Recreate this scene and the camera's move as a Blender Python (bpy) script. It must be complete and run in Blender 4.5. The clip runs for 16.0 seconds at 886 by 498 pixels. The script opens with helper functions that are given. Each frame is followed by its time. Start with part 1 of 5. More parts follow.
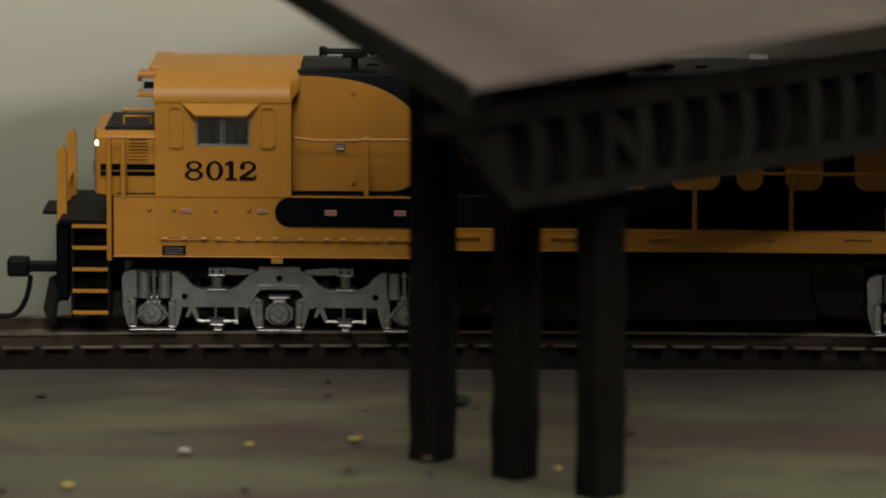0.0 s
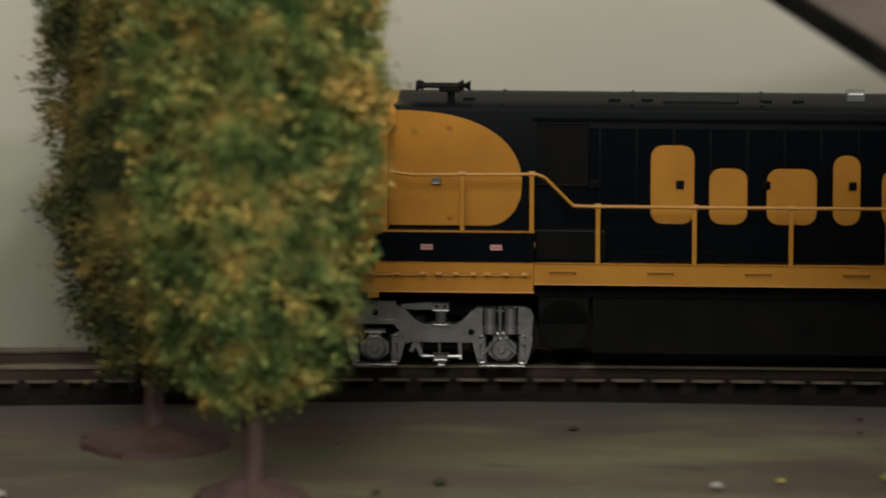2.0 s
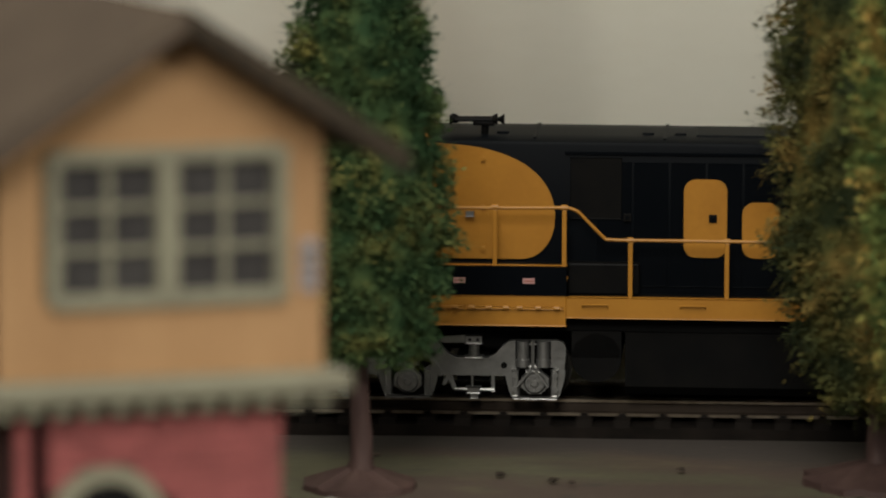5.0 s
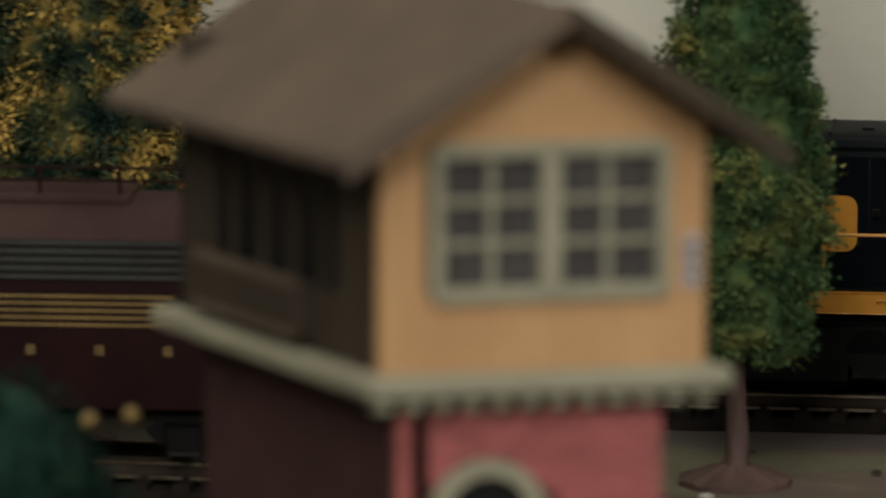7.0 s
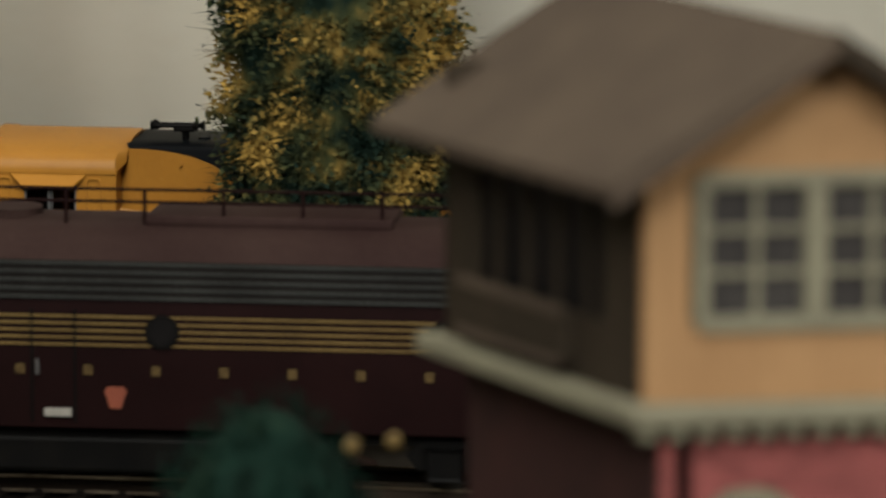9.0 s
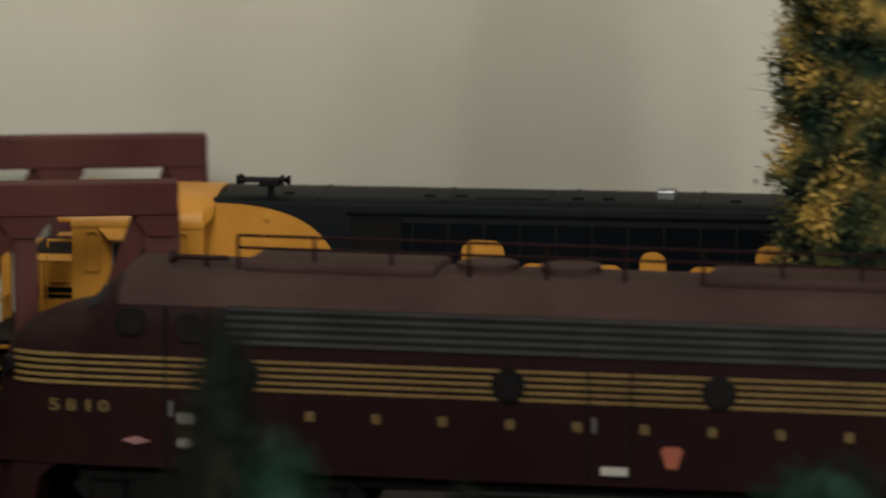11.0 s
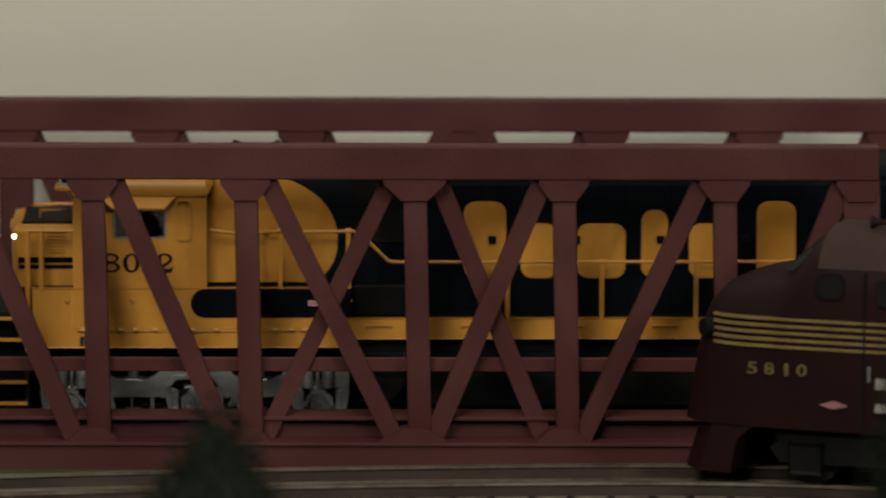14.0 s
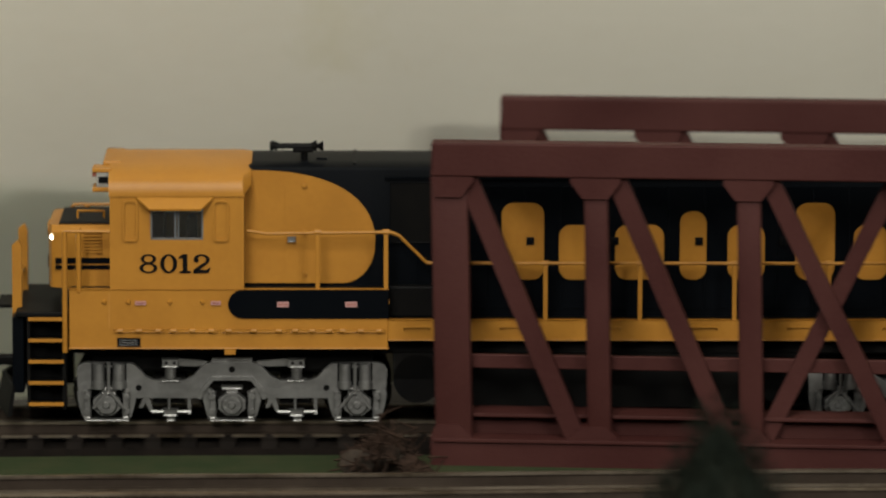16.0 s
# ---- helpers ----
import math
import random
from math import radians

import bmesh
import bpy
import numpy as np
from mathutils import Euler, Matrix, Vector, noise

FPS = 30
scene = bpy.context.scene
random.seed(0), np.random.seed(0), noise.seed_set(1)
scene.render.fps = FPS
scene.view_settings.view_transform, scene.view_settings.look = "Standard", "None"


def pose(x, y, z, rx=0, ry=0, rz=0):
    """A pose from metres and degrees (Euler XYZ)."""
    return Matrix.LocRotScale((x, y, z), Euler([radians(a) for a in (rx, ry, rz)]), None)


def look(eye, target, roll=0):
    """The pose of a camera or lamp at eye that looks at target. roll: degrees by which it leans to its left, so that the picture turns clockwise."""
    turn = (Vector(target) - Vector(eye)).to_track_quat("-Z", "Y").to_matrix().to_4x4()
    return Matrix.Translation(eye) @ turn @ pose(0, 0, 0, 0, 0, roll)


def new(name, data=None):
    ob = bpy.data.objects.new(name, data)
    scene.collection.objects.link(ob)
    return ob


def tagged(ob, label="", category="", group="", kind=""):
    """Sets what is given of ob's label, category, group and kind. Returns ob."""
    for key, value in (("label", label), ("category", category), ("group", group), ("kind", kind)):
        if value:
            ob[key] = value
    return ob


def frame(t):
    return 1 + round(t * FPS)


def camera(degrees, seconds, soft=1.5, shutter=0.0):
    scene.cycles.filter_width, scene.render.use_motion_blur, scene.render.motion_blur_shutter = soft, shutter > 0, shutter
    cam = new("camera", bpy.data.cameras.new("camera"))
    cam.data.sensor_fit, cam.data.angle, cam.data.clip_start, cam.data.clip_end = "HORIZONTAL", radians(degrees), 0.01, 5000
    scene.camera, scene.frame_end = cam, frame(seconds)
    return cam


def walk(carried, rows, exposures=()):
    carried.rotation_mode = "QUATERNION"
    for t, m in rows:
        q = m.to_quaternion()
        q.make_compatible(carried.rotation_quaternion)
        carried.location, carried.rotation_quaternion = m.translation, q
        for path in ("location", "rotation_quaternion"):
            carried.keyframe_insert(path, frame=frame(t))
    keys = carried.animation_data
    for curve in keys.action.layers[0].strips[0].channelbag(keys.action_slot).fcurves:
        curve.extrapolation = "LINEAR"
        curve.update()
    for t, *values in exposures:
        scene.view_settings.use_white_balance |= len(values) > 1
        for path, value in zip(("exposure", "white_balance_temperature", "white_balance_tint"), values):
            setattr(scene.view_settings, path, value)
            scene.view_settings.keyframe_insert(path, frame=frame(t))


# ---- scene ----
from itertools import product

MM = 0.001
R_EYE = 0.05          # the eye swings round the tripod head at the origin
EYE_Z = 0.22
ROLL = 0.15
PAN = [  # seconds, heading (to the left of +y), tilt
    (0, -29.723, -9.992), (0.5, -28.736, -9.977), (1, -27.671, -9.94), (1.5, -26.216, -9.815),
    (2, -24.729, -9.667), (2.5, -23.421, -9.553), (3, -22.196, -9.497), (3.5, -21.005, -9.423),
    (4, -19.97, -9.389), (6.5, -15.213, -9.354), (7, -14.421, -9.394), (7.5, -13.576, -9.364),
    (8, -13.129, -9.333), (8.2, -12.942, -9.276), (10.3, -9.03, -8.89), (10.5, -8.364, -8.818),
    (11, -6.771, -8.559), (11.5, -5.2, -8.283), (12, -3.776, -8.147), (12.5, -2.532, -8.103),
    (13, -1.566, -8.789), (13.5, -0.636, -8.812), (14, -0.247, -8.921), (14.5, 0.71, -8.995),
    (15, 2.008, -9.031), (15.5, 3.296, -8.981), (16, 4.446, -8.932),
]
RIDE = [  # seconds, bearing of the engine's number
    (0, -27.365), (0.5, -26.363), (1, -25.335), (1.5, -24.318), (2, -23.271), (2.5, -22.217),
    (3, -21.16), (3.5, -20.096), (4, -19.017), (6.5, -13.543), (7, -12.485), (8.2, -9.875),
    (10.3, -5.248), (11, -3.706), (11.5, -2.662), (12, -1.57), (12.5, -0.404), (13, 0.707),
    (13.5, 1.785), (14, 2.91), (14.5, 3.978), (15, 5.061), (15.5, 6.159), (16, 7.254),
]


def pan_pose(yaw, tilt):
    a, p = radians(yaw), radians(tilt)
    eye = Vector((-math.sin(a) * R_EYE, math.cos(a) * R_EYE, EYE_Z))
    way = Vector((-math.sin(a) * math.cos(p), math.cos(a) * math.cos(p), math.sin(p)))
    return look(eye, eye + way, ROLL)


cam = camera(8.541, 16.0, soft=2.0, shutter=0.5)
cam.data.dof.use_dof = True
cam.data.dof.focus_distance = 1.095
cam.data.dof.aperture_fstop = 18
walk(cam, [(t, pan_pose(y, p)) for t, y, p in PAN], exposures=[(0.0, 0.0), (16.0, 0.0)])

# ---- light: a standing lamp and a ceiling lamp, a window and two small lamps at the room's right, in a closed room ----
world = bpy.data.worlds.new("room_air")
scene.world = world
world.use_nodes = True
world.node_tree.nodes["Background"].inputs[0].default_value = (1.0, 0.9, 0.75, 1)
world.node_tree.nodes["Background"].inputs[1].default_value = 0.0


def lamp(name, eye, target, size, watts, colour):
    data = bpy.data.lights.new(name, "AREA")
    data.shape, data.size, data.energy, data.color = "DISK", size, watts, colour
    ob = new(name, data)
    ob.matrix_world = look(eye, target)
    return ob


lamp("standing_lamp", (-0.38, -0.62, 1.12), (0.25, 1.05, 0.04), 0.7, 30, (1.0, 0.98, 0.90))
lamp("window_lamp", (1.5, -0.75, 1.12), (0.1, 1.15, 0.04), 0.45, 4, (1.0, 0.99, 0.93))
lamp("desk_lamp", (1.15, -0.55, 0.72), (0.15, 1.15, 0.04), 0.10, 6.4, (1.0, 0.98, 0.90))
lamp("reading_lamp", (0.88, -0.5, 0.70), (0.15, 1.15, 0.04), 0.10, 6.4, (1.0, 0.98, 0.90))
lamp("ceiling_lamp", (-0.1, 0.25, 1.55), (0.05, 1.1, 0.0), 0.9, 22, (1.0, 0.98, 0.90))


# ---- materials ----
def mat(name, c1, c2=None, scale=60.0, rough=0.6, metal=0.0, bump=0.0, fine=900.0, vary=0.0, stretch=(1, 1, 1), emit=0.0, gloss=0.5):
    """A surface of two tones at two scales, with fine relief; vary: tone from piece to piece."""
    m = bpy.data.materials.new(name)
    m.use_nodes = True
    nt = m.node_tree
    b = nt.nodes["Principled BSDF"]
    b.inputs["Roughness"].default_value = rough
    b.inputs["Metallic"].default_value = metal
    b.inputs["Specular IOR Level"].default_value = gloss
    c2 = c2 or tuple(v * 0.7 for v in c1)
    tc = nt.nodes.new("ShaderNodeTexCoord")
    mp = nt.nodes.new("ShaderNodeMapping")
    mp.inputs["Scale"].default_value = stretch
    nt.links.new(tc.outputs["Object"], mp.inputs[0])
    n1 = nt.nodes.new("ShaderNodeTexNoise")
    n1.inputs["Scale"].default_value, n1.inputs["Detail"].default_value = scale, 5.0
    n2 = nt.nodes.new("ShaderNodeTexNoise")
    n2.inputs["Scale"].default_value, n2.inputs["Detail"].default_value = fine, 3.0
    nt.links.new(mp.outputs[0], n1.inputs[0])
    nt.links.new(mp.outputs[0], n2.inputs[0])
    add = nt.nodes.new("ShaderNodeMath")
    add.operation = "MULTIPLY_ADD"
    nt.links.new(n2.outputs["Fac"], add.inputs[0])
    add.inputs[1].default_value = 0.35
    nt.links.new(n1.outputs["Fac"], add.inputs[2])
    ramp = nt.nodes.new("ShaderNodeValToRGB")
    ramp.color_ramp.elements[0].position, ramp.color_ramp.elements[1].position = 0.48, 0.88
    ramp.color_ramp.elements[0].color, ramp.color_ramp.elements[1].color = (*c1, 1), (*c2, 1)
    nt.links.new(add.outputs[0], ramp.inputs[0])
    out = ramp.outputs[0]
    if vary:
        info = nt.nodes.new("ShaderNodeObjectInfo")
        hsv = nt.nodes.new("ShaderNodeHueSaturation")
        rng = nt.nodes.new("ShaderNodeMapRange")
        rng.inputs[3].default_value, rng.inputs[4].default_value = 1 - vary, 1 + vary
        nt.links.new(info.outputs["Random"], rng.inputs[0])
        nt.links.new(rng.outputs[0], hsv.inputs["Value"])
        nt.links.new(out, hsv.inputs["Color"])
        out = hsv.outputs[0]
    nt.links.new(out, b.inputs["Base Color"])
    if bump:
        bp = nt.nodes.new("ShaderNodeBump")
        bp.inputs["Strength"].default_value, bp.inputs["Distance"].default_value = bump, 0.0006
        nt.links.new(add.outputs[0], bp.inputs["Height"])
        nt.links.new(bp.outputs[0], b.inputs["Normal"])
    if emit:
        b.inputs["Emission Color"].default_value, b.inputs["Emission Strength"].default_value = (*c1, 1), emit
    return m


def foliage(name, dark, mid, ochre, share):
    m = bpy.data.materials.new(name)
    m.use_nodes = True
    nt = m.node_tree
    b = nt.nodes["Principled BSDF"]
    b.inputs["Roughness"].default_value = 0.85
    b.inputs["Specular IOR Level"].default_value = 0.1
    tc = nt.nodes.new("ShaderNodeTexCoord")
    n1 = nt.nodes.new("ShaderNodeTexNoise")
    n1.inputs["Scale"].default_value, n1.inputs["Detail"].default_value = 120, 2.5
    nt.links.new(tc.outputs["Object"], n1.inputs[0])
    geo = nt.nodes.new("ShaderNodeNewGeometry")
    mix = nt.nodes.new("ShaderNodeMath")
    mix.operation = "MULTIPLY_ADD"
    nt.links.new(geo.outputs["Random Per Island"], mix.inputs[0])
    mix.inputs[1].default_value = 0.07
    nt.links.new(n1.outputs["Fac"], mix.inputs[2])
    ramp = nt.nodes.new("ShaderNodeValToRGB")
    e = ramp.color_ramp.elements
    e[0].position, e[0].color = 0.42, (*dark, 1)
    e[1].position, e[1].color = 0.86 - 0.25 * share, (*ochre, 1)
    k = e.new(0.60 - 0.1 * share)
    k.color = (*mid, 1)
    nt.links.new(mix.outputs[0], ramp.inputs[0])
    nt.links.new(ramp.outputs[0], b.inputs["Base Color"])
    return m


YELLOW = mat("engine_yellow_paint", (0.295, 0.130, 0.0165), (0.245, 0.105, 0.013), 90, 0.42, bump=0.05, gloss=0.22)
NAVY = mat("engine_dark_blue_paint", (0.0013, 0.0019, 0.0028), (0.0021, 0.0026, 0.0034), 80, 0.42, bump=0.05, gloss=0.025)
BLACK = mat("black_plastic", (0.0026, 0.0026, 0.0027), (0.0046, 0.0042, 0.0038), 150, 0.5, gloss=0.05)
SILVER = mat("silver_truck_paint", (0.235, 0.232, 0.222), (0.165, 0.162, 0.155), 260, 0.37, 0.80, 0.25)
STEEL = mat("nickel_rail_head", (0.36, 0.30, 0.23), (0.10, 0.075, 0.05), 60, 0.30, 0.85)
RAILSIDE = mat("rusty_rail_web", (0.034, 0.025, 0.0185), (0.018, 0.0125, 0.009), 70, 0.6, 0.2, gloss=0.1)
WHEEL = mat("dark_wheel_steel", (0.010, 0.009, 0.008), (0.024, 0.021, 0.018), 160, 0.45, 0.3, gloss=0.1)
LENS = mat("lit_headlight", (1.0, 0.92, 0.72), (1.0, 0.92, 0.72), emit=6.0)
PINK = mat("pink_label", (0.34, 0.17, 0.155), (0.28, 0.14, 0.13), 300)
WHITE = mat("dull_white_paint", (0.24, 0.23, 0.205), (0.17, 0.16, 0.14), 200, gloss=0.2)
ALU = mat("aluminium_window_frame", (0.20, 0.20, 0.20), (0.14, 0.14, 0.14), 300, 0.4, 0.7)
BRIDGE = mat("oxide_red_plastic", (0.0295, 0.0078, 0.0067), (0.043, 0.0140, 0.0118), 55, 0.6, bump=0.25, fine=1400, gloss=0.10)
MAROON = mat("maroon_paint", (0.0062, 0.0022, 0.0023), (0.0092, 0.0033, 0.0033), 60, 0.5, bump=0.05, gloss=0.05)
DUST = mat("dusty_maroon_roof", (0.0175, 0.0085, 0.0078), (0.030, 0.017, 0.0145), 40, 0.8, bump=0.1, gloss=0.08)
FADEDPINK = mat("faded_pink_plate", (0.15, 0.062, 0.062), (0.11, 0.045, 0.045), 300)
GOLD = mat("gold_stripe_paint", (0.128, 0.084, 0.027), (0.088, 0.057, 0.019), 140, 0.5, gloss=0.2)
GOLDDIM = mat("worn_gold_paint", (0.082, 0.054, 0.021), (0.045, 0.029, 0.012), 900, 0.5, gloss=0.1)
# Grille backing, its colour darkened for the shade between the bars
GRILLE_SHADE = mat("shaded_grille_back", (0.010, 0.0085, 0.008), (0.0065, 0.0055, 0.005), 80, 0.6, 0.1, gloss=0.08)
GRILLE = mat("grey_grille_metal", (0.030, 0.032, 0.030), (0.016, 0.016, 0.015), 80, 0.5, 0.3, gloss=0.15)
ORANGE = mat("orange_red_emblem", (0.17, 0.036, 0.013), (0.13, 0.027, 0.011), 200)
TIE = mat("black_brown_tie_plastic", (0.005, 0.004, 0.0033), (0.011, 0.0085, 0.007), 200, 0.75, vary=0.3, gloss=0.06)
BARK = mat("brown_trunk_plastic", (0.028, 0.014, 0.012), (0.052, 0.029, 0.024), 160, 0.7, bump=0.5, stretch=(1, 1, 0.3), gloss=0.25)
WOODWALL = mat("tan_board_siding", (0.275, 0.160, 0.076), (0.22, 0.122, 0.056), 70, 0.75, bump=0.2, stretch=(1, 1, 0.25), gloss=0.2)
# Board colour darkened to stand in for shade on the tower's left side
SHADED_BOARDS = mat("shade_darkened_siding", (0.030, 0.022, 0.015), (0.020, 0.0155, 0.011), 70, 0.8, bump=0.2, stretch=(1, 1, 0.25), vary=0.15, gloss=0.08)
ROOF = mat("weathered_brown_roof", (0.070, 0.052, 0.038), (0.050, 0.037, 0.028), 60, 0.85, bump=0.4, gloss=0.1)
CREAM = mat("faded_cream_trim", (0.165, 0.155, 0.108), (0.13, 0.12, 0.085), 90, 0.75, gloss=0.2)
BRICK = mat("painted_red_brick", (0.235, 0.055, 0.052), (0.19, 0.065, 0.06), 80, 0.75, vary=0.18, gloss=0.2)
MORTAR_AND_SHADE = mat("mortar_and_side_shade_red", (0.035, 0.016, 0.0145), (0.024, 0.0125, 0.0115), 120, 0.9, gloss=0.08)
DARKWOOD = mat("tarred_timber", (0.0030, 0.0031, 0.0026), (0.0075, 0.0070, 0.0056), 90, 0.85, bump=0.4, stretch=(1, 1, 0.3), vary=0.25, gloss=0.03)
SHINGLE = mat("pinkish_grey_roof_card", (0.078, 0.062, 0.053), (0.052, 0.040, 0.034), 45, 0.85, bump=0.3, gloss=0.1)
GRASS = mat("green_grass_mat", (0.018, 0.028, 0.012), (0.030, 0.034, 0.016), 120, 0.95, bump=0.6, gloss=0.05)
STONE = mat("grey_brown_stone", (0.045, 0.034, 0.026), (0.018, 0.014, 0.0105), 200, 0.9, bump=0.5, vary=0.5, gloss=0.1)
TWIG = mat("brown_brush", (0.012, 0.0068, 0.0048), (0.034, 0.020, 0.0135), 300, 0.9, gloss=0.1)
LEAF_A = foliage("green_and_ochre_foam", (0.026, 0.050, 0.014), (0.128, 0.150, 0.042), (0.345, 0.220, 0.060), 0.54)
LEAF_B = foliage("dark_olive_foam", (0.019, 0.025, 0.010), (0.060, 0.060, 0.018), (0.15, 0.098, 0.027), 0.45)
LEAF_C = foliage("deep_green_foam", (0.014, 0.032, 0.012), (0.034, 0.053, 0.018), (0.12, 0.105, 0.028), 0.18)
LEAF_D = foliage("green_and_gold_foam", (0.0045, 0.012, 0.008), (0.034, 0.038, 0.014), (0.27, 0.170, 0.040), 0.56)
LEAF_E = foliage("blue_green_needles", (0.0018, 0.009, 0.006), (0.0034, 0.0155, 0.0105), (0.010, 0.024, 0.014), 0.2)
LEAF_G = foliage("teal_green_needles", (0.0030, 0.013, 0.0085), (0.0060, 0.022, 0.0145), (0.014, 0.032, 0.020), 0.3)
LEAF_F = foliage("grey_green_needles", (0.0020, 0.0040, 0.0024), (0.0044, 0.0064, 0.0038), (0.012, 0.0105, 0.0066), 0.3)


def clear_pane(name):
    """Thin clear plastic: mostly see-through with a weak gloss."""
    m = bpy.data.materials.new(name)
    m.use_nodes = True
    nt = m.node_tree
    tr, gl, mx = nt.nodes.new("ShaderNodeBsdfTransparent"), nt.nodes.new("ShaderNodeBsdfGlossy"), nt.nodes.new("ShaderNodeMixShader")
    tr.inputs[0].default_value = (0.8, 0.82, 0.8, 1)
    gl.inputs["Roughness"].default_value = 0.08
    mx.inputs[0].default_value = 0.06
    nt.links.new(tr.outputs[0], mx.inputs[1])
    nt.links.new(gl.outputs[0], mx.inputs[2])
    nt.links.new(mx.outputs[0], nt.nodes["Material Output"].inputs[0])
    return m


CLEAR = clear_pane("clear_window_plastic")
DARKGLASS = mat("dark_window_pane", (0.005, 0.0048, 0.005), (0.009, 0.008, 0.008), 60, 0.25, gloss=0.08)
# The panes' reflection is put into this lighter grey base colour
PANE = mat("reflection_grey_pane", (0.022, 0.020, 0.020), (0.040, 0.037, 0.035), 70, 0.25, gloss=0.25)


def ground_material():
    """Olive board paint with streaks of brown and dirt that run along the track, and fine grit."""
    m = mat("painted_layout_board", (0.056, 0.053, 0.025), (0.036, 0.032, 0.0165), 22, 0.85, bump=0.5, fine=420)
    nt = m.node_tree
    b = nt.nodes["Principled BSDF"]
    tone = b.inputs["Base Color"].links[0].from_socket
    tc = nt.nodes.new("ShaderNodeTexCoord")
    sep = nt.nodes.new("ShaderNodeSeparateXYZ")
    nt.links.new(tc.outputs["Object"], sep.inputs[0])

    def calc(op, a, b2, c=None):
        q = nt.nodes.new("ShaderNodeMath")
        q.operation = op
        for k, v in enumerate((a, b2, c)):
            if v is None:
                continue
            if isinstance(v, (int, float)):
                q.inputs[k].default_value = v
            else:
                nt.links.new(v, q.inputs[k])
        return q.outputs[0]

    turn = calc("ARCTAN2", sep.outputs["X"], sep.outputs["Y"])
    far = calc("SQRT", calc("ADD", calc("MULTIPLY", sep.outputs["X"], sep.outputs["X"]), calc("MULTIPLY", sep.outputs["Y"], sep.outputs["Y"])), 0.0)
    flow = nt.nodes.new("ShaderNodeCombineXYZ")
    nt.links.new(turn, flow.inputs[0])
    nt.links.new(far, flow.inputs[1])

    def streak(scale, stretch, low, high, colour, most, seed, shift=None):
        nonlocal tone
        mp = nt.nodes.new("ShaderNodeMapping")
        mp.inputs["Scale"].default_value, mp.inputs["Location"].default_value = stretch, (seed, seed * 0.7, 0)
        nt.links.new(flow.outputs[0], mp.inputs[0])
        n = nt.nodes.new("ShaderNodeTexNoise")
        n.inputs["Scale"].default_value, n.inputs["Detail"].default_value, n.inputs["Roughness"].default_value = scale, 7, 0.62
        nt.links.new(mp.outputs[0], n.inputs[0])
        value = n.outputs["Fac"] if shift is None else calc("ADD", n.outputs["Fac"], shift)
        rng = nt.nodes.new("ShaderNodeMapRange")
        rng.inputs[1].default_value, rng.inputs[2].default_value, rng.inputs[4].default_value = low, high, most
        nt.links.new(value, rng.inputs[0])
        mx = nt.nodes.new("ShaderNodeMix")
        mx.data_type = "RGBA"
        nt.links.new(rng.outputs[0], mx.inputs["Factor"])
        nt.links.new(tone, mx.inputs[6])
        mx.inputs[7].default_value = (*colour, 1)
        tone = mx.outputs[2]

    streak(10, (1.0, 2.6, 1), 0.46, 0.56, (0.034, 0.0165, 0.0125), 0.8, 3.1)
    streak(16, (1.0, 2.2, 1), 0.54, 0.64, (0.070, 0.066, 0.028), 0.7, 7.7)
    streak(34, (1.0, 1.8, 1), 0.60, 0.68, (0.013, 0.011, 0.008), 0.8, 1.3)
    bank = calc("MULTIPLY", calc("SUBTRACT", far, 1.098), 9.0)      # dirt thrown up beside the ties
    streak(18, (1.0, 1.6, 1), 0.50, 0.66, (0.019, 0.0145, 0.0115), 0.85, 5.9, bank)
    streak(230, (1.0, 1.0, 1), 0.66, 0.70, (0.010, 0.008, 0.006), 0.7, 2.2)
    streak(260, (1.0, 1.0, 1), 0.68, 0.72, (0.10, 0.09, 0.06), 0.6, 9.4)
    nt.links.new(tone, b.inputs["Base Color"])
    return m


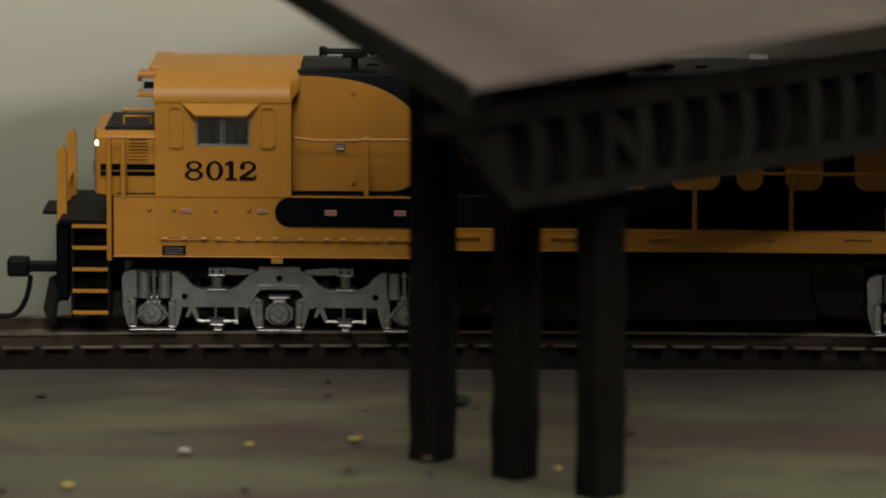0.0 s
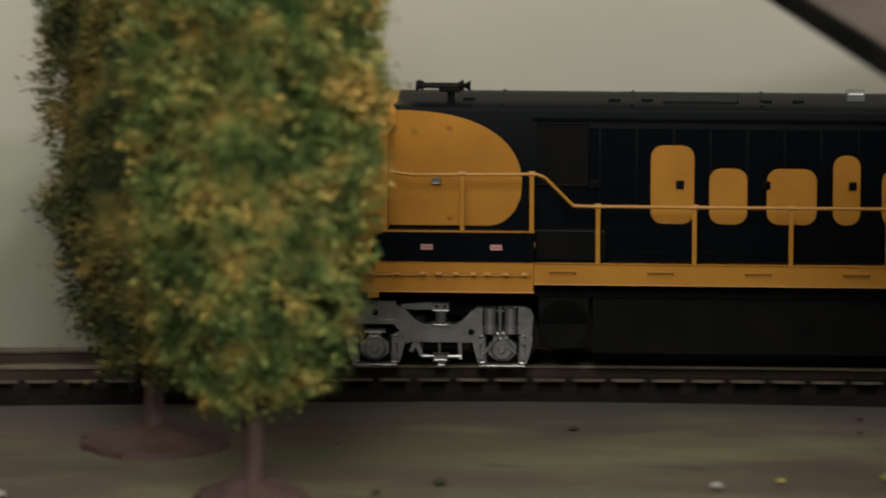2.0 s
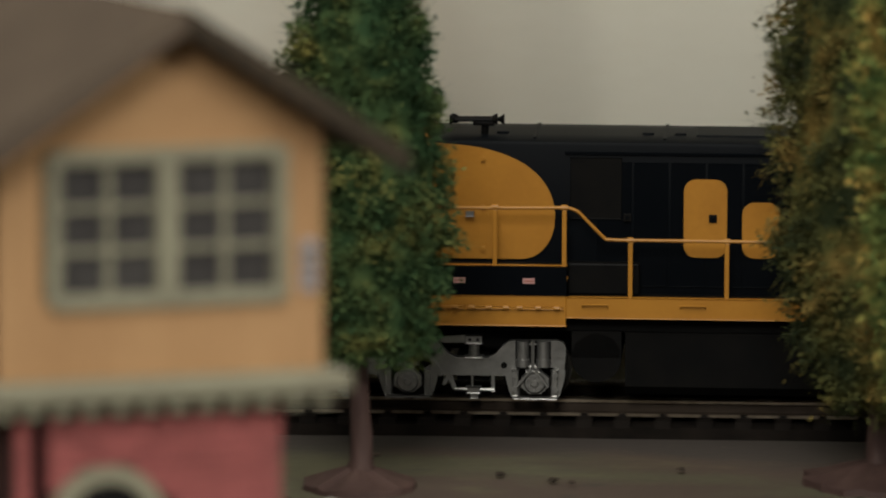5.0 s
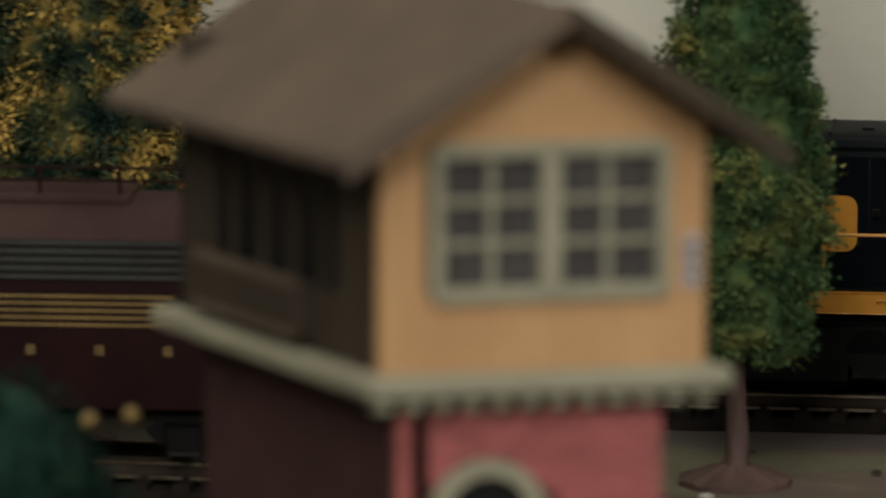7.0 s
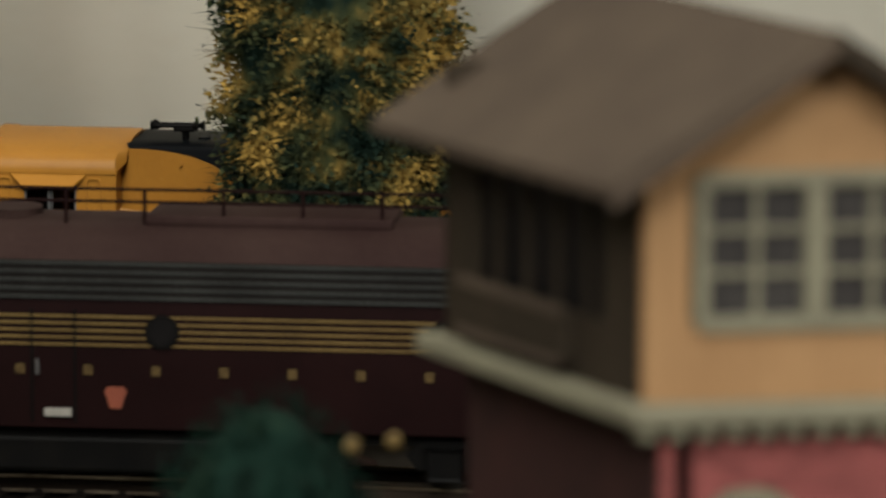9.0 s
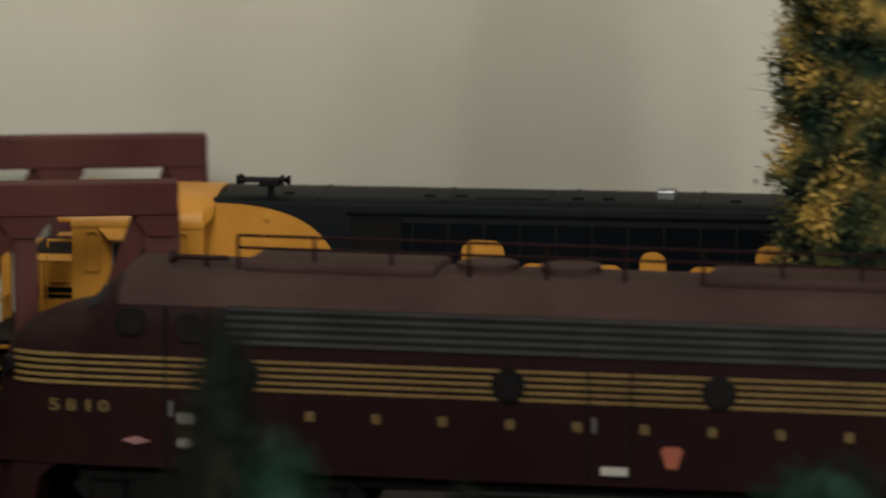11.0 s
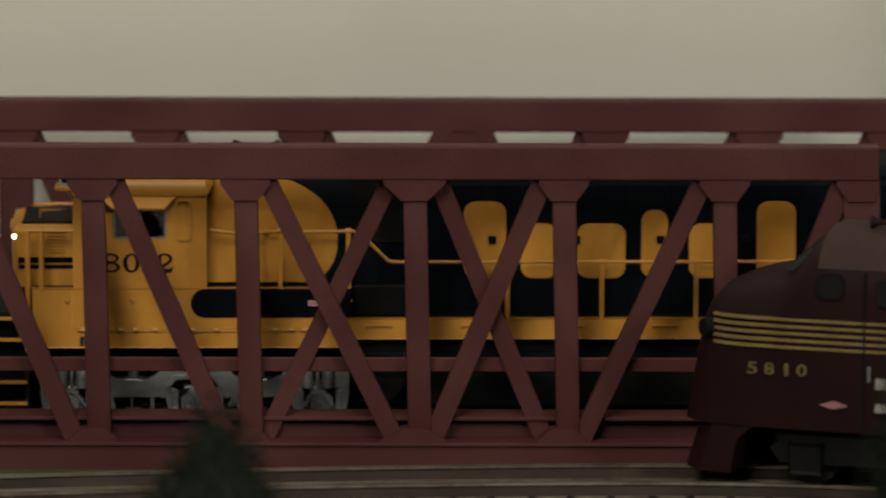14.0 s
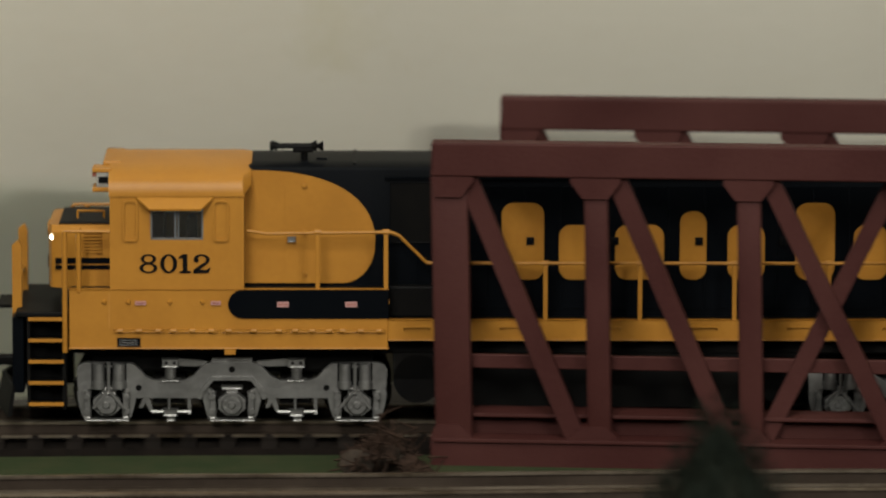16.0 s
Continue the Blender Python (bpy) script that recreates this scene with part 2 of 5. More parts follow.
def backdrop_material():
    """Cream sky with pale green painted hills, brushed on plaster."""
    m = mat("painted_backdrop_plaster", (0.80, 0.765, 0.65), (0.76, 0.72, 0.60), 8, 0.9, bump=0.10, fine=160, stretch=(1, 1, 2.5))
    nt = m.node_tree
    b = nt.nodes["Principled BSDF"]
    first = b.inputs["Base Color"].links[0].from_socket
    tc = nt.nodes.new("ShaderNodeTexCoord")
    sep = nt.nodes.new("ShaderNodeSeparateXYZ")
    nt.links.new(tc.outputs["Object"], sep.inputs[0])
    n = nt.nodes.new("ShaderNodeTexNoise")
    n.noise_dimensions = "1D"
    n.inputs["Scale"].default_value, n.inputs["Detail"].default_value = 5.2, 1.5
    nt.links.new(sep.outputs["X"], n.inputs["W"])
    h = nt.nodes.new("ShaderNodeMath")
    h.operation = "MULTIPLY_ADD"
    nt.links.new(n.outputs["Fac"], h.inputs[0])
    h.inputs[1].default_value, h.inputs[2].default_value = 0.044, 0.030
    d = nt.nodes.new("ShaderNodeMath")
    d.operation = "SUBTRACT"
    nt.links.new(h.outputs[0], d.inputs[0])
    nt.links.new(sep.outputs["Z"], d.inputs[1])
    rng = nt.nodes.new("ShaderNodeMapRange")
    rng.inputs[1].default_value, rng.inputs[2].default_value, rng.inputs[4].default_value = -0.001, 0.004, 0.75
    nt.links.new(d.outputs[0], rng.inputs[0])
    mx = nt.nodes.new("ShaderNodeMix")
    mx.data_type = "RGBA"
    nt.links.new(rng.outputs[0], mx.inputs["Factor"])
    nt.links.new(first, mx.inputs[6])
    mx.inputs[7].default_value = (0.57, 0.60, 0.46, 1)
    dab = nt.nodes.new("ShaderNodeTexNoise")       # thin ochre brush dabs
    dab.inputs["Scale"].default_value, dab.inputs["Detail"].default_value, dab.inputs["Roughness"].default_value = 13, 6, 0.65
    nt.links.new(tc.outputs["Object"], dab.inputs[0])
    part_of = nt.nodes.new("ShaderNodeMapRange")
    part_of.inputs[1].default_value, part_of.inputs[2].default_value, part_of.inputs[4].default_value = 0.60, 0.70, 0.45
    nt.links.new(dab.outputs["Fac"], part_of.inputs[0])
    top = nt.nodes.new("ShaderNodeMix")
    top.data_type = "RGBA"
    nt.links.new(part_of.outputs[0], top.inputs["Factor"])
    nt.links.new(mx.outputs[2], top.inputs[6])
    top.inputs[7].default_value = (0.67, 0.62, 0.43, 1)
    nt.links.new(top.outputs[2], b.inputs["Base Color"])
    return m


# ---- mesh helpers; lengths in millimetres ----
def rect(bm, x0, x1, y0, y1, z0, z1, bevel=0.0):
    vs = bmesh.ops.create_cube(bm, size=1)["verts"]
    for v in vs:
        v.co = Vector(((x0 + x1) / 2 + v.co.x * (x1 - x0), (y0 + y1) / 2 + v.co.y * (y1 - y0), (z0 + z1) / 2 + v.co.z * (z1 - z0)))
    if bevel:
        es = list({e for v in vs for e in v.link_edges})
        bmesh.ops.bevel(bm, geom=es, offset=bevel, segments=2, affect="EDGES", profile=0.5)
    return bm


def rod(bm, a, b, r, r2=None, n=10):
    a, b = Vector(a), Vector(b)
    d = b - a
    m = Matrix.Translation((a + b) / 2) @ d.to_track_quat("Z", "Y").to_matrix().to_4x4()
    bmesh.ops.create_cone(bm, cap_ends=True, segments=n, radius1=r, radius2=r if r2 is None else r2, depth=d.length, matrix=m)
    return bm


def tube(bm, path, r, n=8):
    """One bent tube along a path that lies in a plane of constant y."""
    rings = []
    for k, p in enumerate(path):
        d = Vector(path[min(k + 1, len(path) - 1)]) - Vector(path[max(k - 1, 0)])
        d.normalize()
        up = Vector((-d.z, 0, d.x))
        rings.append([tuple(Vector(p) + up * r * math.cos(2 * math.pi * j / n) + Vector((0, r * math.sin(2 * math.pi * j / n), 0))) for j in range(n)])
    return loft(bm, rings)


def slab(bm, pts, y0, y1):
    """A plate cut to an outline in x and z, from y0 to y1."""
    a = [bm.verts.new((x, y0, z)) for x, z in pts]
    b = [bm.verts.new((x, y1, z)) for x, z in pts]
    k = len(pts)
    bm.faces.new(a)
    bm.faces.new(b[::-1])
    for i in range(k):
        bm.faces.new((a[i], b[i], b[(i + 1) % k], a[(i + 1) % k]))
    return bm


def extrude_x(bm, ring, x0, x1):
    """A bar along x with the outline ring in y and z."""
    a = [bm.verts.new((x0, y, z)) for y, z in ring]
    b = [bm.verts.new((x1, y, z)) for y, z in ring]
    k = len(ring)
    bm.faces.new(a)
    bm.faces.new(b[::-1])
    for i in range(k):
        bm.faces.new((a[i], b[i], b[(i + 1) % k], a[(i + 1) % k]))
    return bm


def loft(bm, rings):
    """Skin over rings of equal length, closed at both ends."""
    vs = [[bm.verts.new(p) for p in ring] for ring in rings]
    k = len(vs[0])
    for a, b in zip(vs, vs[1:]):
        for i in range(k):
            bm.faces.new((a[i], b[i], b[(i + 1) % k], a[(i + 1) % k]))
    bm.faces.new(vs[0])
    bm.faces.new(vs[-1][::-1])
    return bm


SKEW = [0.0]      # sideways lean of a plan that is not square


def mesh_of(name, bm, material, smooth=False):
    if SKEW[0]:
        for v in bm.verts:
            v.co.x += SKEW[0] * v.co.y
    bmesh.ops.recalc_face_normals(bm, faces=bm.faces)
    bmesh.ops.scale(bm, vec=(MM, MM, MM), verts=bm.verts)
    me = bpy.data.meshes.new(name)
    bm.to_mesh(me)
    bm.free()
    me.materials.append(material)
    if smooth:
        for p in me.polygons:
            p.use_smooth = True
        me.set_sharp_from_angle(angle=radians(35))
    return me


def part(name, bm, material, parent=None, label="", smooth=False, at=None):
    ob = new(name, mesh_of(name, bm, material, smooth))
    ob.parent = parent
    if at is not None:
        ob.matrix_basis = at
    if label:
        ob["label"] = label
    return ob


def bar(name, x0, x1, y0, y1, z0, z1, material, parent=None, bevel=0.0, label=""):
    return part(name, rect(bmesh.new(), x0, x1, y0, y1, z0, z1, bevel), material, parent, label)


def polar(az, r, z=0.0):
    a = radians(az)
    return Vector((-math.sin(a) * r, math.cos(a) * r, z))


def raw_mesh(name, verts, faces, material, parent=None, label=""):
    me = bpy.data.meshes.new(name)
    me.from_pydata(verts, [], faces)
    me.materials.append(material)
    ob = new(name, me)
    ob.parent = parent
    if label:
        ob["label"] = label
    return ob


# ---- the main line: radius of the track's centre against bearing ----
LINE_R = [(-60, 1.150), (-30, 1.1455), (-20, 1.1445), (-15, 1.150), (-10, 1.164), (-5.5, 1.174), (-2, 1.173), (0, 1.170), (3, 1.167), (5, 1.165), (9, 1.166), (16, 1.170), (30, 1.175)]
RAIL_Z = 0.0130
GROUND_Z = 0.0078


def smooth_line(table, a0, a1, step=0.1):
    az = np.arange(a0, a1 + step / 2, step)
    r = np.interp(az, [t[0] for t in table], [t[1] for t in table])
    k = np.hanning(41)
    pad = np.concatenate([np.full(20, r[0]), r, np.full(20, r[-1])])
    r = np.convolve(pad, k / k.sum(), "valid")
    return az, np.stack([-np.sin(np.radians(az)) * r, np.cos(np.radians(az)) * r], 1)


AZ, XY = smooth_line(LINE_R, -52, 28)
AZ, XY = AZ[::-1], XY[::-1]                      # from left to right
RUN = np.concatenate([[0], np.cumsum(np.hypot(*np.diff(XY, axis=0).T))])


def on_run(run, xy, s):
    return Vector((float(np.interp(s, run, xy[:, 0])), float(np.interp(s, run, xy[:, 1])), 0.0))


def engine_pose(bearing):
    """The engine stands with both trucks on the line, its number at the bearing."""
    s = float(np.interp(-bearing, -AZ, RUN))
    a, b = on_run(RUN, XY, s + 0.017), on_run(RUN, XY, s + 0.155)
    d = b - a
    ang = math.atan2(d.y, d.x)
    o = a - Vector((math.cos(ang), math.sin(ang), 0)) * 0.017
    return Matrix.Translation((o.x, o.y, RAIL_Z + 0.0007)) @ Matrix.Rotation(ang, 4, "Z")


# ---- the setting ----
def build_setting():
    # layout board, one sheet with slight unevenness
    n = 90
    xs, ys = np.linspace(-1.6, 1.9, n), np.linspace(0.35, 2.0, n // 2)
    verts = [(x, y, 0.0010 * noise.noise(Vector((x * 9, y * 9, 3))) - 0.0006 + GROUND_Z) for y in ys for x in xs]
    faces = [(j * n + i, j * n + i + 1, (j + 1) * n + i + 1, (j + 1) * n + i) for j in range(n // 2 - 1) for i in range(n - 1)]
    g = raw_mesh("ground", verts, faces, ground_material())
    tagged(g, "olive and brown painted layout board with stains", "ground", kind="structure")
    for p in g.data.polygons:
        p.use_smooth = True
    # curved backdrop behind the line
    az = np.linspace(-62, 42, 160)
    r = np.interp(az, [-62, -34, -18, -9, -4.5, 0, 4.5, 9, 42], [1.186, 1.184, 1.186, 1.204, 1.232, 1.238, 1.232, 1.212, 1.205])
    verts, faces = [], []
    for rr, z in ((0.0, -0.02), (0.0, 0.7), (0.012, 0.7), (0.012, -0.02)):
        verts += [tuple(polar(a, q + rr, z)) for a, q in zip(az, r)]
    k = len(az)
    for j in range(4):
        for i in range(k - 1):
            a, b = j * k + i, ((j + 1) % 4) * k + i
            faces.append((a, a + 1, b + 1, b))
    w = raw_mesh("backdrop", verts, faces, backdrop_material())
    tagged(w, "cream plaster backdrop with pale green painted hills", "backdrop", kind="structure")
    for p in w.data.polygons:
        p.use_smooth = True
    # the room round the layout
    room = mat("dark_panelled_room", (0.07, 0.055, 0.04), (0.05, 0.04, 0.03), 3, 0.9, gloss=0.2)
    for name, b in (("wall_north", (-2600, 2600, 2400, 2500, -900, 1700)), ("wall_south", (-2600, 2600, -2500, -2400, -900, 1700)),
                    ("wall_west", (-2700, -2600, -2500, 2500, -900, 1700)), ("wall_east", (2600, 2700, -2500, 2500, -900, 1700)),
                    ("ceiling", (-2700, 2700, -2500, 2500, 1700, 1780)), ("floor", (-2700, 2700, -2500, 2500, -980, -900))):
        o = bar(name, *b, room)
        tagged(o, "dark plain surface of the room", name.split("_")[0], kind="structure")
    t = bar("layout_table", -1600, 1900, 350, 2000, -40, -4, mat("table_wood", (0.25, 0.16, 0.09), (0.2, 0.13, 0.08), 8))
    tagged(t, "wooden table under the layout", "table", kind="structure")
    for x, y in product((-1400, 1700), (450, 1900)):
        bar("table_leg", x - 30, x + 30, y - 30, y + 30, -900, -40, TIE, t)
    # grass mat between the two lines
    azs = np.linspace(1.5, 22, 60)
    verts = [tuple(polar(a, 1.112 + 0.002 * math.sin(a * 5), GROUND_Z + 0.0007)) for a in azs] + [tuple(polar(a, 1.146, GROUND_Z + 0.0007)) for a in azs]
    faces = [(i, i + 1, 61 + i, 60 + i) for i in range(59)]
    tagged(raw_mesh("grass_mat", verts, faces, GRASS), "strip of green grass mat between two tracks", "grass", kind="structure")


def sweep(run, xy, s0, s1, off, ring, step=0.006):
    """A bar along a line, off metres to its side, with an outline ring in y and z (metres)."""
    ss = np.arange(s0, s1, step)
    verts, faces, k = [], [], len(ring)
    for s in ss:
        p, q = on_run(run, xy, s), on_run(run, xy, s + 0.002)
        d = (q - p).normalized()
        nrm = Vector((-d.y, d.x, 0))
        for y, z in ring:
            v = p + nrm * (off + y)
            verts.append((v.x, v.y, z))
    for i in range(len(ss) - 1):
        for j in range(k):
            faces.append((i * k + j, (i + 1) * k + j, (i + 1) * k + (j + 1) % k, i * k + (j + 1) % k))
    return verts, faces


RAIL_RING = [(-0.0013, -0.0028), (0.0013, -0.0028), (0.0013, -0.0023), (0.0004, -0.0020), (0.0004, -0.0007), (0.0006, -0.0005), (0.0006, 0.0),
             (-0.0006, 0.0), (-0.0006, -0.0005), (-0.0004, -0.0007), (-0.0004, -0.0020), (-0.0013, -0.0023)]


def railway(name, run, xy, s0, s1, label):
    tr = tagged(new(name), label, "railway track", "tracks")
    ring = [(y, z + RAIL_Z) for y, z in RAIL_RING]
    for off in (-0.0083, 0.0083):
        rl = raw_mesh("rail", *sweep(run, xy, s0, s1, off, ring), RAILSIDE, tr)
        head = [(y, z + RAIL_Z) for y, z in ((-0.00066, -0.0004), (0.00066, -0.0004), (0.00066, 0.00008), (-0.00066, 0.00008))]
        raw_mesh("rail_head", *sweep(run, xy, s0, s1, off, head), STEEL, rl, "worn bright rail head")
        foot = [(y, z + RAIL_Z) for y, z in ((-0.0015, -0.00285), (0.0015, -0.00285), (0.0015, -0.0023), (-0.0015, -0.0023))]
        raw_mesh("rail_foot", *sweep(run, xy, s0, s1, off, foot), STEEL, rl)
    bed = [(-0.0165, GROUND_Z - 0.002), (0.0165, GROUND_Z - 0.002), (0.0145, RAIL_Z - 0.0040), (-0.0145, RAIL_Z - 0.0040)]
    raw_mesh("roadbed", *sweep(run, xy, s0, s1, 0.0, bed), mat("dark_cork_roadbed", (0.0035, 0.0028, 0.0023), (0.008, 0.006, 0.0048), 200, 0.95, bump=0.6, gloss=0.05), tr, "dark cork strip")
    me = mesh_of("tie", rect(bmesh.new(), -1.5, 1.5, -14.6, 14.6, -1.3, 0.6), TIE)
    clip = mesh_of("rail_clip", rect(bmesh.new(), -0.7, 0.7, -10.2, -6.4, 0.6, 1.1), TIE)
    count, s = 0, s0 + 0.004
    while s < s1 - 0.005:
        p, q = on_run(run, xy, s), on_run(run, xy, s + 0.002)
        t = new("tie", me)
        t.parent = tr
        t.matrix_basis = Matrix.Translation((p.x, p.y, RAIL_Z - 0.0034)) @ Matrix.Rotation(math.atan2(q.y - p.y, q.x - p.x) + random.uniform(-0.02, 0.02), 4, "Z")
        c = new("rail_clip", clip)
        c.parent = t
        s += 0.0074 + random.uniform(-0.0003, 0.0003)
        count += 1
    return tr


# ---- diesel road engine ----
def ellipse_panel():
    pts = [(19.62, 26.3), (38, 26.3)]
    for k in range(1, 9):
        a = radians(-90 + k * 10)
        pts.append((38.0 + 6.2 * math.cos(a), 33.8 + 7.5 * math.sin(a)))
    for k in range(1, 18):
        a = radians(k * 5)
        pts.append((20.0 + 24.3 * math.cos(a) ** 0.80, 33.0 + 14.75 * math.sin(a) ** 0.82))
    pts.append((19.62, 47.75))
    return pts


def truck(parent, x0, side_label):
    """Three-axle truck; x0 is its middle axle."""
    t = new("truck")
    t.parent = parent
    t["label"] = side_label
    t.location = (x0 * MM, 0, -0.7 * MM)   # hangs low under the sill
    half = [(3.8, 12.2), (5.4, 11.6), (7.4, 9.5), (9.0, 8.7), (14.8, 8.7), (16.2, 9.4), (17.5, 10.9), (18.8, 11.9), (27.6, 12.1), (28.8, 11.7), (29.3, 10.6), (29.0, 6.2), (28.4, 5.4), (27.2, 7.0), (20.2, 7.0), (18.6, 5.3), (6.2, 5.3), (5.2, 7.2), (3.6, 8.6), (0, 8.8)]
    outline = [(0, 12.2)] + half + [(-x, z) for x, z in half[::-1][1:]]
    for sgn in (-1, 1):
        f = part("side_frame", slab(bmesh.new(), outline, 11.6 * sgn, 13.2 * sgn), SILVER, t, "silver cast side frame")
        for x, z in ((0.0, 10.8), (-17.6, 7.3), (17.8, 7.3)):
            part("pin_hole", rod(bmesh.new(), (x, 13.1 * sgn, z), (x, 13.3 * sgn, z), 0.6, n=12), BLACK, f)
        arc = [(-6.4, 5.3), (-6.1, 6.6), (-3.9, 9.5), (3.9, 9.5), (6.1, 6.6), (6.4, 5.3), (5.7, 5.2), (5.4, 6.4), (3.5, 8.8), (-3.5, 8.8), (-5.4, 6.4), (-5.7, 5.2)]
        part("frame_rib", slab(bmesh.new(), arc, 13.2 * sgn, 13.9 * sgn), SILVER, f)   # raised edge over the middle axle
        rim = [(-3.8, 12.2), (3.8, 12.2), (3.8, 12.9), (-3.8, 12.9)]
        part("top_plate", slab(bmesh.new(), rim, 12.0 * sgn, 12.9 * sgn), SILVER, f)
        for xa in (-23.6, 0.0, 23.6):
            bm = bmesh.new()
            rect(bm, xa - 4.2, xa + 4.2, 13.0 * sgn, 13.9 * sgn, 1.05, 1.5, 0.12)
            for q in (-1, 1):   # jaws either side of the axle box
                slab(bm, [(xa + q * 5.6, 6.4), (xa + q * 5.4, 4.6), (xa + q * 4.7, 2.0), (xa + q * 4.3, 1.3), (xa + q * 3.0, 1.3), (xa + q * 2.9, 3.0), (xa + q * 3.3, 6.6), (xa + q * 4.4, 7.3)], 12.3 * sgn, 13.3 * sgn)
                rect(bm, xa + q * 3.6 - 0.55, xa + q * 3.6 + 0.55, 13.3 * sgn, 14.0 * sgn, 1.6, 6.6, 0.2)
                for z in (2.9, 5.7):
                    rod(bm, (xa + q * 3.8, 13.9 * sgn, z), (xa + q * 3.8, 14.4 * sgn, z), 0.55, n=8)
            # axle box, round cap, bolts
            octagon = [(xa + 2.75 * math.cos(radians(22.5 + 45 * k)), 4.3 + 2.3 * math.sin(radians(22.5 + 45 * k))) for k in range(8)]
            slab(bm, octagon, 12.2 * sgn, 14.3 * sgn)
            rod(bm, (xa, 14.3 * sgn, 4.3), (xa, 15.0 * sgn, 4.3), 2.1, 1.75, n=20)
            rod(bm, (xa, 15.0 * sgn, 4.3), (xa, 15.5 * sgn, 4.3), 0.75, 0.55, n=12)
            for k in range(6):
                a = k * math.pi / 3 + 0.5
                rod(bm, (xa + 1.35 * math.cos(a), 14.9 * sgn, 4.3 + 1.35 * math.sin(a)), (xa + 1.35 * math.cos(a), 15.35 * sgn, 4.3 + 1.35 * math.sin(a)), 0.30, n=6)
            rect(bm, xa - 1.9, xa + 1.9, 12.6 * sgn, 14.0 * sgn, 7.2, 7.7, 0.15)
            rect(bm, xa - 1.1, xa + 1.1, 12.8 * sgn, 13.8 * sgn, 6.5, 7.2, 0.1)
            part("journal_box", bm, SILVER, t, "silver axle box with bolts")
        for xa in (-23.2, 23.2):   # spring housings at the outer axles
            # black plate on the frame's face in place of shade behind the springs
            bar("spring_shade", xa - 3.3, xa + 3.3, 13.15 * sgn, 13.3 * sgn, 7.2, 12.0, BLACK, t, 0, "black plate standing in for shade behind the springs")
            for dx in (-1.9, 1.9):
                bm = bmesh.new()
                rod(bm, (xa + dx, 13.5 * sgn, 7.2), (xa + dx, 13.5 * sgn, 8.6), 1.35, n=14)
                rod(bm, (xa + dx, 13.5 * sgn, 8.6), (xa + dx, 13.5 * sgn, 12.0), 1.15, n=14)
                part("spring", bm, SILVER, t, "", smooth=True)
            part("spring_bolt", rod(rod(bmesh.new(), (xa, 14.6 * sgn, 6.4), (xa, 14.6 * sgn, 12.4), 0.32, n=8), (xa - 0.7, 14.6 * sgn, 11.6), (xa + 0.7, 14.6 * sgn, 11.6), 0.2, n=6), SILVER, t)
            bm = bmesh.new()   # hanger links
            for q in (-1, 1):
                rod(bm, (xa + q * 0.4, 14.9 * sgn, 6.7), (xa + q * 2.9, 14.9 * sgn, 3.6), 0.32, n=6)
            rect(bm, xa - 1.3, xa + 1.3, 13.4 * sgn, 14.9 * sgn, 6.4, 6.9, 0.1)
            part("hanger_link", bm, SILVER, t)
        for xa in (-11.6, 12.2):   # snubbers between the axles
            bm = bmesh.new()
            rect(bm, xa - 1.5, xa + 1.5, 11.9 * sgn, 13.6 * sgn, 11.3, 12.8, 0.15)
            for k in range(4):
                rod(bm, (xa, 12.8 * sgn, 9.1 + k * 0.55), (xa, 12.8 * sgn, 9.5 + k * 0.55), 1.05, n=12)
            rod(bm, (xa, 12.8 * sgn, 9.0), (xa, 12.8 * sgn, 11.3), 0.8, n=10)
            rect(bm, xa - 1.7, xa + 1.7, 12.0 * sgn, 13.6 * sgn, 8.6, 9.0, 0.1)
            part("snubber", bm, SILVER, t)
            for dx in (-0.75, 0.75):
                part("pin_hole", rod(bmesh.new(), (xa + dx, 13.5 * sgn, 12.1), (xa + dx, 13.7 * sgn, 12.1), 0.32, n=8), BLACK, t)
            u = -1 if xa > 0 else 1   # lever from the snubber to the middle of the frame
            lever = [(xa + u * 1.5, 11.3), (xa + u * 1.5, 12.7), (u * -4.6, 12.2), (u * -5.0, 11.4), (u * -7.0, 11.2)]
            part("brake_lever", slab(bmesh.new(), lever, 11.7 * sgn, 12.2 * sgn), SILVER, t)
            bm = bmesh.new()       # brake hanger below
            slab(bm, [(xa - 5.9, 3.4), (xa - 5.2, 5.4), (xa - 4.0, 5.4), (xa - 3.2, 2.6), (xa - 3.9, 2.6), (xa - 4.7, 4.4), (xa - 5.3, 3.4)], 12.3 * sgn, 13.0 * sgn)
            rect(bm, xa + 3.2, xa + 3.9, 12.3 * sgn, 13.0 * sgn, 2.2, 5.4, 0.1)
            rod(bm, (xa - 3.6, 12.8 * sgn, 2.6), (xa + 3.8, 12.8 * sgn, 2.6), 0.36, n=8)
            rect(bm, xa - 1.3, xa + 1.2, 12.4 * sgn, 13.3 * sgn, 1.9, 3.2, 0.25)
            rect(bm, xa - 0.7, xa + 0.9, 12.4 * sgn, 13.1 * sgn, 0.9, 1.9, 0.2)
            rod(bm, (xa - 0.3, 12.8 * sgn, 3.0), (xa - 0.3, 12.8 * sgn, 5.4), 0.28, n=8)
            part("brake_hanger", bm, SILVER, t)
    for xa in (-23.6, 0.0, 23.6):
        w = new("wheel_set")
        w.parent = t
        w.location = (xa * MM, 0, 5.9 * MM)
        bm = bmesh.new()
        for sgn in (-1, 1):
            rod(bm, (0, 7.6 * sgn, 0), (0, 9.6 * sgn, 0), 5.85, n=32)
            rod(bm, (0, 6.9 * sgn, 0), (0, 7.6 * sgn, 0), 6.6, n=32)
